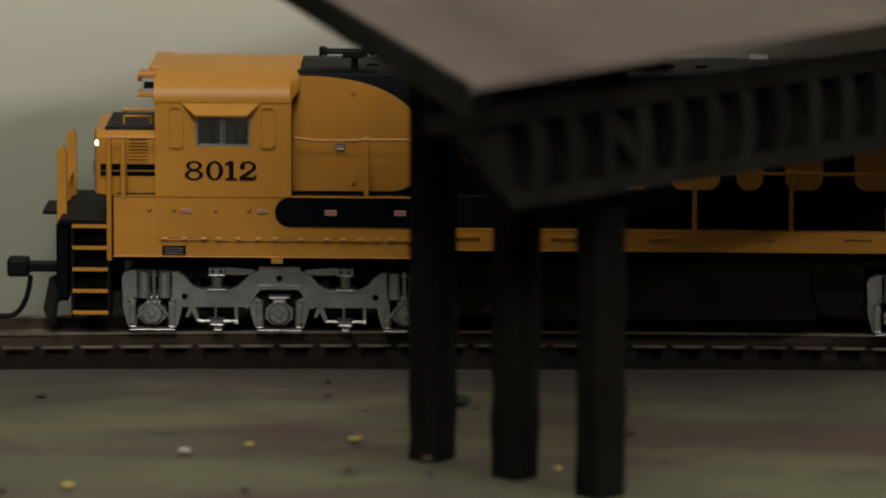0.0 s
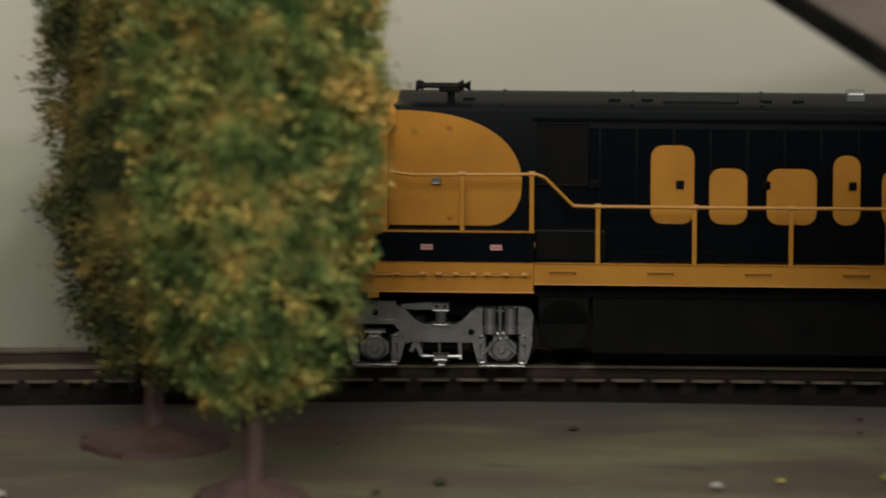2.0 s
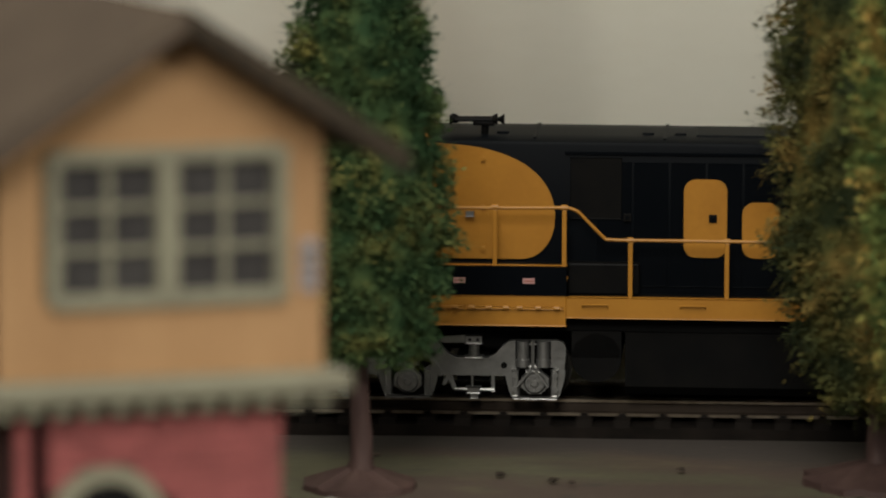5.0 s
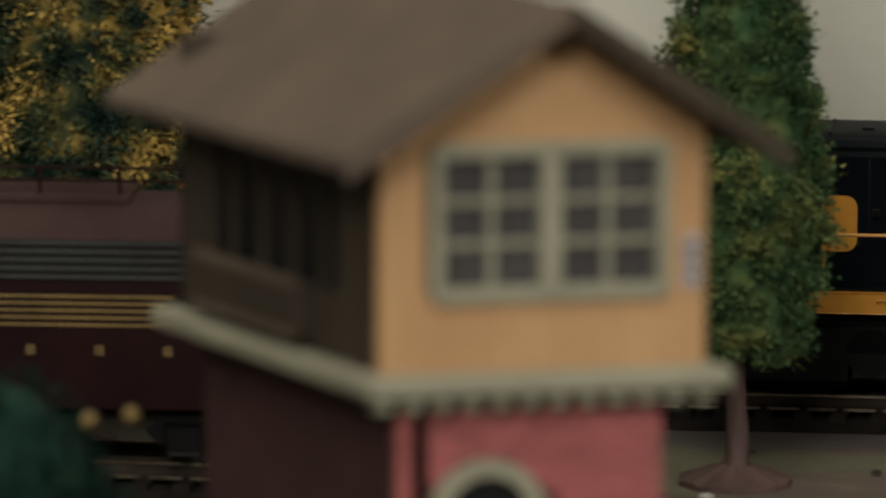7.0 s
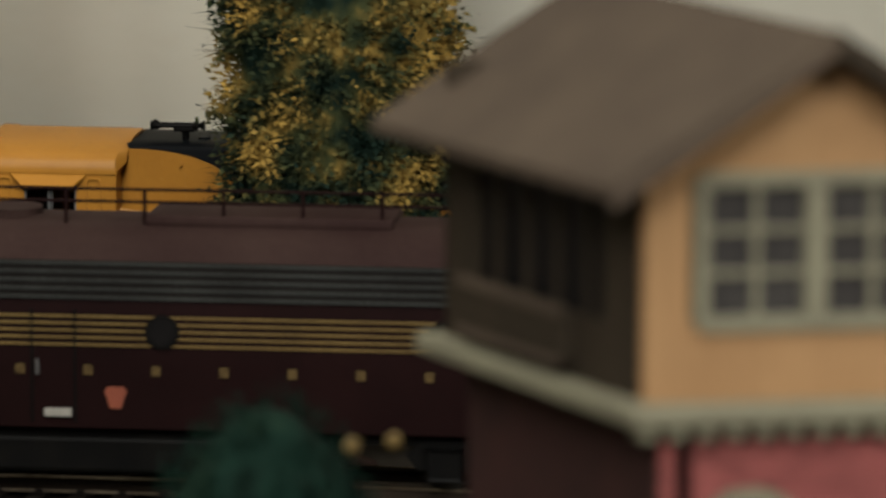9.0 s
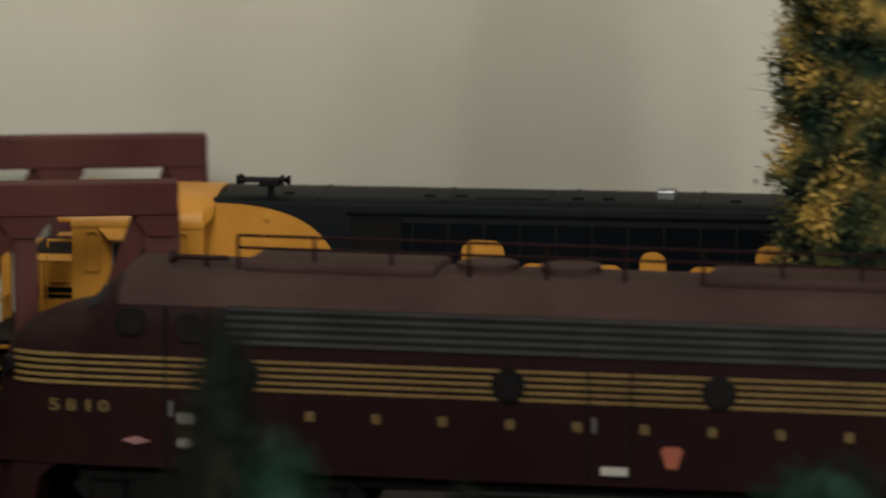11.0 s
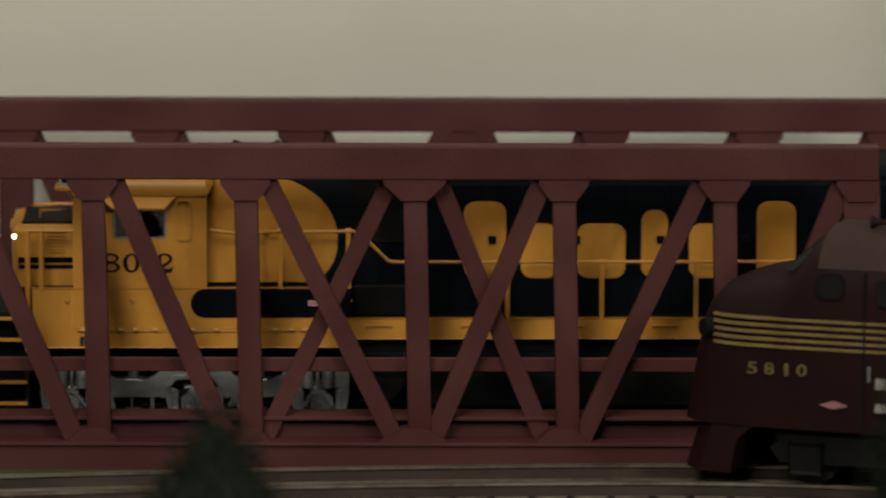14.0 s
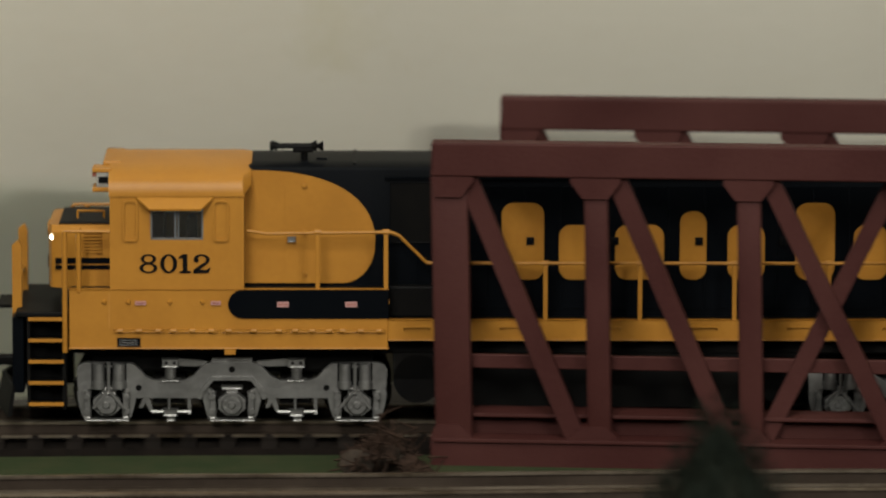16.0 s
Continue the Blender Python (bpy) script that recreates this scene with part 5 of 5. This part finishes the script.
def build_trees():
    tree(-22.95, 1.045, 17, 122, 22.8, 21, 1500, LEAF_A, 3, "tall leafy model tree, green flecked with ochre", taper=0.40, base=0.42, leaf=1.05, ragged=2.3, bristle=0.2, per=44)
    tree(-22.03, 1.092, 13, 130, 21.8, 17, 1200, LEAF_B, 5, "dark olive model tree beside a brighter one", base_r=13, taper=0.40, base=0.34, bristle=0.3, per=40, ragged=1.9)
    tree(-17.17, 1.084, 22.5, 95, 16.6, 15.5, 900, LEAF_C, 7, "deep green columnar model tree on a root disc", base_r=10, taper=0.40, base=0.22, bristle=0.2, per=44, ragged=1.5)
    tree(-10.95, 1.119, 22, 140, 22.5, 13.5, 1300, LEAF_D, 9, "green and gold model tree between two tracks", taper=0.35, base=0.34, leaf=1.05, bristle=0.22, ragged=2.4, base_r=8, per=44)
    big = conifer(-10.35, 0.955, 43.5, 26, LEAF_E, 11, "broad dark blue-green bush with orange berries", taper=0.55, base=0.10)
    for x, z in ((7.5, 43), (14.0, 43.5)):
        part("berry", bmesh_ball(1.4, (x + 2, -19.5, z - 4)), GOLD, big, "orange berry", smooth=True)
    conifer(-6.96, 0.95, 40, 7.5, LEAF_F, 13, "small pale green conifer", taper=0.8, base=0.10)
    conifer(-4.72, 0.95, 66.0, 9.5, LEAF_F, 15, "slim grey-green conifer in front of a train", taper=0.5, base=0.06, ragged=2.0)
    conifer(-5.25, 0.945, 48, 10.5, LEAF_G, 19, "low teal green bush beside a slim conifer", taper=0.5, base=0.08, ragged=2.0)
    conifer(1.87, 0.985, 39.5, 16.5, LEAF_F, 17, "small ragged conifer beside the front track", taper=0.72, base=0.08, ragged=2.2, bristle=0.4)


def bmesh_ball(r, at):
    bm = bmesh.new()
    bmesh.ops.create_icosphere(bm, subdivisions=2, radius=r, matrix=Matrix.Translation(at))
    return bm


# ---- signal tower ----
def build_tower():
    t = tagged(new("signal_tower"), "small signal tower, tan boards over painted red brick", "signal tower")
    t.matrix_basis = Matrix.Translation(polar(-13.85, 0.87)) @ Matrix.Rotation(radians(-2.4), 4, "Z")
    W, D = 46.9, 60.0
    SKEW[0] = -0.306
    ZL, ZE, ZP = 66.3, 101.5, 117.0
    up = new("upper_storey")
    up.parent = t
    up["label"] = "tan boarded upper room"
    # front wall of upright boards round the window opening
    wx0, wx1, wz0, wz1 = 8.0, 40.4, 77.6, 97.6
    k, x = 0, 0.0
    while x < W - 0.1:
        x1 = min(x + 3.127, W)
        xm = (x + x1) / 2
        gab = ZE + (ZP - ZE) * (1 - abs(xm - W / 2) / (W / 2))
        spans = [(ZL, gab)] if x1 < wx0 + 1 or x > wx1 - 1 else [(ZL, wz0), (wz1, gab)]
        for z0, z1 in spans:
            bar("board", x + 0.04, x1 - 0.04, 0, 1.6, z0, z1, WOODWALL, up, 0.08)
        x = x1
    # side and back walls; left and back boards carry their shade as dark colour
    y = 1.7
    while y < D - 0.1:
        y1 = min(y + 5.3, D)
        if y > 7 and y1 < 53:
            bar("side_board", 0.0, 1.5, y + 0.06, y1 - 0.06, ZL, 76, SHADED_BOARDS, up, 0.15)
            bar("side_board", 0.0, 1.5, y + 0.06, y1 - 0.06, 97, ZE, SHADED_BOARDS, up, 0.15)
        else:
            bar("side_board", 0.0, 1.5, y + 0.06, y1 - 0.06, ZL, ZE, SHADED_BOARDS, up, 0.15)
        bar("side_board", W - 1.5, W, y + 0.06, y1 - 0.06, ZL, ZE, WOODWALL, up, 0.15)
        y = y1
    bar("back_wall", 0, W, D - 1.5, D, ZL, ZE + 6, SHADED_BOARDS, up)
    sw = bar("side_window", 0.5, 0.9, 7, 54, 76, 97, DARKGLASS, up, 0, "wide dark side window")
    for yy in (7.5, 17, 26, 35, 44, 53.5):
        bar("mullion", 0.1, 0.6, yy - 0.7, yy + 0.7, 76, 97, SHADED_BOARDS, sw)
    sb = bar("side_bench", -2.6, 0.1, 20, 50, 68.5, 76.5, SHADED_BOARDS, up, 0.4, "brown boarded bench along the wall")
    bar("bench_board", -2.9, -2.5, 19.4, 50.6, 75.4, 77.2, ROOF, sb, 0.1)
    bar("bench_board", -2.9, -2.5, 19.4, 50.6, 68.0, 69.4, ROOF, sb, 0.1)
    # front window: two sashes of two by three panes
    fw = new("front_window")
    fw.parent = t
    fw["label"] = "cream framed window of small panes"
    for a in ((wx0 - 1.1, wx0 + 0.7, wz0 - 0.9, wz1 + 0.9), (wx1 - 0.7, wx1 + 1.1, wz0 - 0.9, wz1 + 0.9), (22.7, 25.7, wz0, wz1), (wx0, wx1, wz0 - 1.4, wz0 + 0.8), (wx0, wx1, wz1 - 0.8, wz1 + 1.4)):
        bar("frame", a[0], a[1], -0.9, 0.9, a[2], a[3], CREAM, fw, 0.2)
    for s0, s1 in ((wx0 + 0.9, 22.7), (25.7, wx1 - 0.9)):
        mid = (s0 + s1) / 2
        bar("muntin", mid - 0.42, mid + 0.42, -0.3, 0.8, wz0 + 0.8, wz1 - 0.8, CREAM, fw)
        for j in (1, 2):
            zz = wz0 + 0.8 + (wz1 - wz0 - 1.6) * j / 3
            bar("muntin", s0, s1, -0.25, 0.75, zz - 0.4, zz + 0.4, CREAM, fw)
        for i, j in product(range(2), range(3)):
            a = s0 if i == 0 else mid + 0.42
            b = mid - 0.42 if i == 0 else s1
            h = (wz1 - wz0 - 1.6) / 3
            bar("pane", a, b, 0.5, 0.7, wz0 + 0.8 + h * j, wz0 + 0.8 + h * (j + 1), PANE, fw)
    nt = bar("notice", W - 3.4, W - 1.0, -0.5, 0.1, 77.5, 85, mat("faded_lilac_paper", (0.20, 0.18, 0.19), (0.15, 0.14, 0.14), 200), t, 0.1, "small pale notice")
    for k in range(3):
        bar("notice_line", W - 3.2, W - 1.2, -0.6, -0.5, 79 + 2 * k, 79.5 + 2 * k, GRILLE, nt)
    # ledge with dentils
    lg = part("ledge", rect(bmesh.new(), -3.4, W + 2.6, -3.4, D + 3, 63.2, ZL, 0.7), CREAM, t, "faded cream ledge")
    for k in range(12):
        x = -1.5 + k * 4.2
        bar("bracket", x, x + 2.2, -2.2, 1.0, 61.2, 63.2, CREAM, lg, 0.2)
    # lower storey: bricks over a mortar core, with an arched window
    # Core is mortar in front; its dark bare sides stand in for shade
    low = bar("brick_storey", 2.6, 41.0, 2.2, D - 2, 4, 62.6, MORTAR_AND_SHADE, t, 0, "red brick lower storey")
    lshape = mesh_of("brick", rect(bmesh.new(), -2.0, 2.0, -0.45, 0.45, -0.75, 0.75), BRICK)
    half_b = mesh_of("brick", rect(bmesh.new(), -0.95, 0.95, -0.45, 0.45, -0.75, 0.75), BRICK)
    ax, az_, ar = 16.2, 45.0, 8.4
    for row in range(17):
        z = 62.0 - 0.9 - row * 1.74
        x = 2.6 + (0 if row % 2 else 2.15)
        while x + 2.1 < 40.6:
            c = x + 2.1
            if math.hypot(c - ax, max(z - az_, 0)) > ar + 0.6 or (z < az_ and abs(c - ax) > ar + 1.6):
                ob = new("brick", lshape)
                ob.parent = low
                ob.location = Vector((c, 2.0, z)) * MM
            x += 4.28
        if row % 2 == 0:
            ob = new("brick", half_b)
            ob.parent = low
            ob.location = Vector((3.6, 2.0, z)) * MM
            ob = new("brick", half_b)
            ob.parent = low
            ob.location = Vector((39.95, 2.0, z)) * MM
    bm = bmesh.new()
    pts_o = [(ax + ar * math.cos(radians(a)), az_ + ar * math.sin(radians(a))) for a in range(0, 181, 12)]
    pts_i = [(ax + (ar - 2.4) * math.cos(radians(a)), az_ + (ar - 2.4) * math.sin(radians(a))) for a in range(180, -1, -12)]
    for k in range(15):
        q = [pts_o[k], pts_o[k + 1], pts_i[14 - k], pts_i[15 - k]]
        slab(bm, q, 1.0, 2.6)
    bmesh.ops.remove_doubles(bm, verts=bm.verts, dist=0.02)
    aw = part("arched_window", bm, CREAM, t, "pale arched window head")
    part("arch_pane", slab(bmesh.new(), [(ax - 6, 30)] + [(ax + 6 * math.cos(radians(a)), az_ + 6 * math.sin(radians(a))) for a in range(180, -1, -15)] + [(ax + 6, 30)], 1.5, 2.5), DARKGLASS, aw)
    part("drain_pipe", rod(bmesh.new(), (6.0, 0.6, 0), (6.0, 0.6, 61.5), 1.0, n=10), MAROON, t, "dark drain pipe", smooth=True)
    # gable roof with overhang
    ang = math.atan2(ZP - ZE, W / 2)
    for sgn in (-1, 1):
        bm = bmesh.new()
        ex = W / 2 + sgn * (W / 2 + 8.5)
        ez = ZP - (W / 2 + 8.5) * math.tan(ang)
        v = [(W / 2, ZP + 2.2), (ex, ez + 2.2), (ex, ez + 0.4), (W / 2, ZP + 0.4)]
        slab(bm, v, -6.5, D + 6)
        rf = part("roof", bm, ROOF, t, "weathered brown roof slope")
        bm = bmesh.new()
        slab(bm, [(W / 2, ZP + 2.5), (ex, ez + 2.5), (ex, ez - 1.0), (W / 2, ZP - 1.0)], -7.3, -6.5)
        part("bargeboard", bm, SHADED_BOARDS if sgn > 0 else ROOF, rf)
    SKEW[0] = 0.0
    return t


# ---- timber shelter ----
def build_shelter():
    t = tagged(new("timber_shelter"), "dark timber shelter with a pinkish grey roof", "shelter")
    t.matrix_basis = Matrix.Translation((0.5294, 0.8749, 0)) @ Matrix.Rotation(radians(14), 4, "Z")
    for x in (0, 172):
        for y in (0.0, 20.4, 40.8):
            rj = random.Random(int(x + 7 * y))
            top = 84 if y < 40 else 88
            rings = []             # rough-hewn post
            for k in range(15):
                z = 5 + (top - 5) * k / 14
                out = ((-3.5, -2.2), (-2.2, -3.4), (2.2, -3.4), (3.5, -2.2), (3.5, 2.2), (2.2, 3.4), (-2.2, 3.4), (-3.5, 2.2))
                rings.append([(x + 0.7 + p * rj.uniform(0.9, 1.1) + rj.uniform(-0.2, 0.2), y + q * rj.uniform(0.9, 1.1), z) for p, q in out])
            bm = loft(bmesh.new(), rings)
            part("post", bm, DARKWOOD, t)
    # roof slopes
    tanp = 10.6 / 38.0
    ridge_y = 45.0
    bm = bmesh.new()
    y_e = -24.5
    zr = 83.8 + (ridge_y + 24.5) * tanp
    vs = [bm.verts.new(p) for p in ((-53.5, y_e, 84.4), (190, y_e, 88.8), (190, ridge_y, zr + 5), (-48.5, ridge_y, zr), (-53.5, y_e, 83.2), (190, y_e, 87.6), (190, ridge_y, zr + 3.8), (-48.5, ridge_y, zr - 1.2))]
    for f in ((0, 1, 2, 3), (7, 6, 5, 4), (0, 4, 5, 1), (1, 5, 6, 2), (2, 6, 7, 3), (3, 7, 4, 0)):
        bm.faces.new([vs[i] for i in f])
    rf = part("roof", bm, SHINGLE, t, "pinkish grey card roof")
    bm = bmesh.new()
    zr = 83.8 + (ridge_y + 24.5) * tanp
    vs = [bm.verts.new(p) for p in ((-54.9, -24.6, 84.6), (-49.9, ridge_y, zr + 0.2), (-49.9, ridge_y, zr - 3.0), (-54.9, -24.6, 79.2), (-53.5, -24.6, 84.6), (-48.5, ridge_y, zr + 0.2), (-48.5, ridge_y, zr - 3.0), (-53.5, -24.6, 79.2))]
    for f in ((0, 1, 2, 3), (7, 6, 5, 4), (0, 4, 5, 1), (1, 5, 6, 2), (2, 6, 7, 3), (3, 7, 4, 0)):
        bm.faces.new([vs[i] for i in f])
    part("bargeboard", bm, DARKWOOD, rf, "dark bargeboard")
    # lattice beam under the eave
    yb = -12.0
    beam = new("lattice_beam")
    beam.parent = t
    beam["label"] = "dark lattice beam with upright slats"
    bar("beam_chord", -50, 186, yb - 1.6, yb + 1.6, 74.7, 78.0, DARKWOOD, beam, 0.4)
    part("beam_chord", slab(bmesh.new(), [(-34, 61.2), (186, 61.2), (186, 63.9), (-36, 63.9)], yb - 2.4, yb + 2.4), DARKWOOD, beam)
    part("beam_end", slab(bmesh.new(), [(-50, 78), (-45, 78), (-30, 62.6), (-34, 61.2)], yb - 1.8, yb + 1.8), DARKWOOD, beam)
    bar("beam_panel", -36, 186, yb + 1.8, yb + 2.6, 63.6, 75, DARKWOOD, beam)
    for k in range(26):
        x = -30 + k * 8.2
        part("slat", slab(bmesh.new(), [(x, 63.9), (x + 2.6, 63.9), (x + 3.2, 69), (x + 2.4, 74.8), (x - 0.4, 74.8), (x + 0.6, 69)], yb - 2.2, yb + 1.6), DARKWOOD, beam)
    for x in (0, 172):
        part("brace", slab(bmesh.new(), [(x - 3, 63), (x - 14, 75), (x - 11, 75), (x, 65)], -13.5, -10.5), DARKWOOD, t)
        bar("cross_beam", x - 2.5, x + 2.5, -14, 60, 80, 83.4, DARKWOOD, t)
    bar("wall_plate", -4, 176, 38, 44, 84, 89, DARKWOOD, t)
    return t


# ---- small things on the board ----
def build_scatter():
    rng = random.Random(4)
    for az, r, s, m, lab in ((-20.0, 1.085, 1.5, WHITE, "white paint chip"), (-20.55, 1.083, 1.6, WHITE, "white paint chip"), (-20.45, 1.088, 1.7, GRASS, "green tuft"), (-27.3, 1.09, 1.2, WHITE, "white paint chip"),
                             (-16.9, 1.105, 1.3, WHITE, "white paint chip"), (-24.7, 1.092, 1.3, GRASS, "green tuft"), (-26.2, 1.062, 1.2, LEAF_A, "yellow-green crumb"), (-21.6, 1.045, 1.0, WHITE, "white paint chip"), (-28.9, 1.10, 1.3, LEAF_A, "yellow-green crumb"), (-27.9, 1.095, 0.9, LEAF_A, "yellow-green crumb"), (-29.9, 1.135, 2.0, GRASS, "green tuft"), (-30.8, 1.075, 1.0, LEAF_A, "yellow-green crumb"), (-22.6, 1.07, 0.9, WHITE, "white paint chip")):
        bm = bmesh.new()
        bmesh.ops.create_icosphere(bm, subdivisions=2, radius=s)
        for v in bm.verts:
            v.co = v.co * (1 + 0.35 * noise.noise(v.co * 1.1 + Vector((az, 0, 0)))) * 1.0
            v.co.z *= 0.4
        o = part("chip", bm, m)
        o.location = polar(az, 0.05 + (r - 0.05) * 0.9645, GROUND_Z + 0.0003)
        tagged(o, lab + " lying on the layout board", "debris", "scattered debris")
    for k in range(60):
        bm = bmesh.new()
        bmesh.ops.create_icosphere(bm, subdivisions=2, radius=rng.uniform(0.3, 1.0))
        for v in bm.verts:
            v.co = v.co * (1 + 0.4 * noise.noise(v.co * 1.6 + Vector((k, 0, 0))))
            v.co.z *= 0.45
        o = part("pebble", bm, STONE if k % 3 else BARK)
        o.location = polar(rng.uniform(-33, -15.5), rng.uniform(1.0, 1.115), GROUND_Z)
        tagged(o, "small brown pebble on the layout board", "pebble", "pebbles")
    # rubble by the bridge's end
    pile = tagged(new("rubble_pile"), "heap of brown brush and stones by the bridge end", "rubble")
    pile.location = polar(4.98, 1.124, GROUND_Z)
    for k in range(16):
        bm = bmesh.new()
        s = rng.uniform(1.4, 3.2)
        bmesh.ops.create_icosphere(bm, subdivisions=2, radius=s)
        for v in bm.verts:
            v.co *= 1 + 0.4 * noise.noise(v.co * 0.6 + Vector((k * 3, 0, 0)))
        q = rng.uniform(-8, 8)
        part("stone", bm, STONE if k % 2 else TWIG, pile, at=Matrix.Translation(Vector((q, rng.uniform(-7, 9), rng.uniform(0.5, 7.5) * (1 - abs(q) / 11))) * MM))
    bm = bmesh.new()
    for k in range(170):
        x, y = rng.gauss(0, 4.5), rng.gauss(0, 5)
        z = max(0.3, 9.5 - abs(x) * 0.9 + rng.gauss(0, 1.3))
        d = Vector((rng.gauss(0, 1), rng.gauss(0, 1), rng.gauss(0, 0.5))).normalized() * rng.uniform(1.0, 3.2)
        rod(bm, Vector((x, y, z * rng.uniform(0.5, 1))) - d, Vector((x, y, z)) + d, 0.22, 0.1, n=4)
    part("brushwood", bm, TWIG, pile, "tangled brown brush")
    scrap = part("scrap", slab(bmesh.new(), [(-3.2, 0.4), (-1, 1.1), (2.6, 0.9), (3.0, 0.5), (0.5, 0.1)], -1.6, 1.8), WHITE)
    scrap.location = polar(5.55, 1.116, GROUND_Z + 0.0004)
    tagged(scrap, "crumpled white scrap beside the rubble", "debris", "scattered debris")


# ---- build, large to small ----
build_setting()
engine = build_engine()
build_bridge()
build_streamliner()
build_tower()
build_shelter()
build_trees()
build_scatter()
railway("main_track", RUN, XY, 0.02, float(RUN[-1]) - 0.02, "model railway track with dark ties on the main line")
FRONT_R = [(-60, 0.90), (-20, 1.045), (-12.5, 1.0785), (-7, 1.099), (-3, 1.109), (0, 1.105), (5, 1.096), (12, 1.096), (30, 1.09)]
AZ2, XY2 = smooth_line(FRONT_R, -13.2, 26)
AZ2, XY2 = AZ2[::-1], XY2[::-1]
RUN2 = np.concatenate([[0], np.cumsum(np.hypot(*np.diff(XY2, axis=0).T))])
railway("front_track", RUN2, XY2, 0.02, float(RUN2[-1]) - 0.004, "model railway track with dark ties in front of the bridge")


def motions():
    walk(engine, [(t, engine_pose(a)) for t, a in RIDE])
    bearings = np.interp(np.arange(0, 16.01, 0.16), [t for t, a in RIDE], [a for t, a in RIDE])
    gone = np.interp(-bearings, -AZ, RUN)
    for tr_ in [c for c in engine.children if c.name.startswith("truck")]:
        for w in [c for c in tr_.children if c.name.startswith("wheel_set")]:
            at = w.location.copy()
            walk(w, [(0.16 * k, Matrix.Translation(at) @ Matrix.Rotation(-(g - gone[0]) / -0.0059, 4, "Y")) for k, g in enumerate(gone)])


motions()
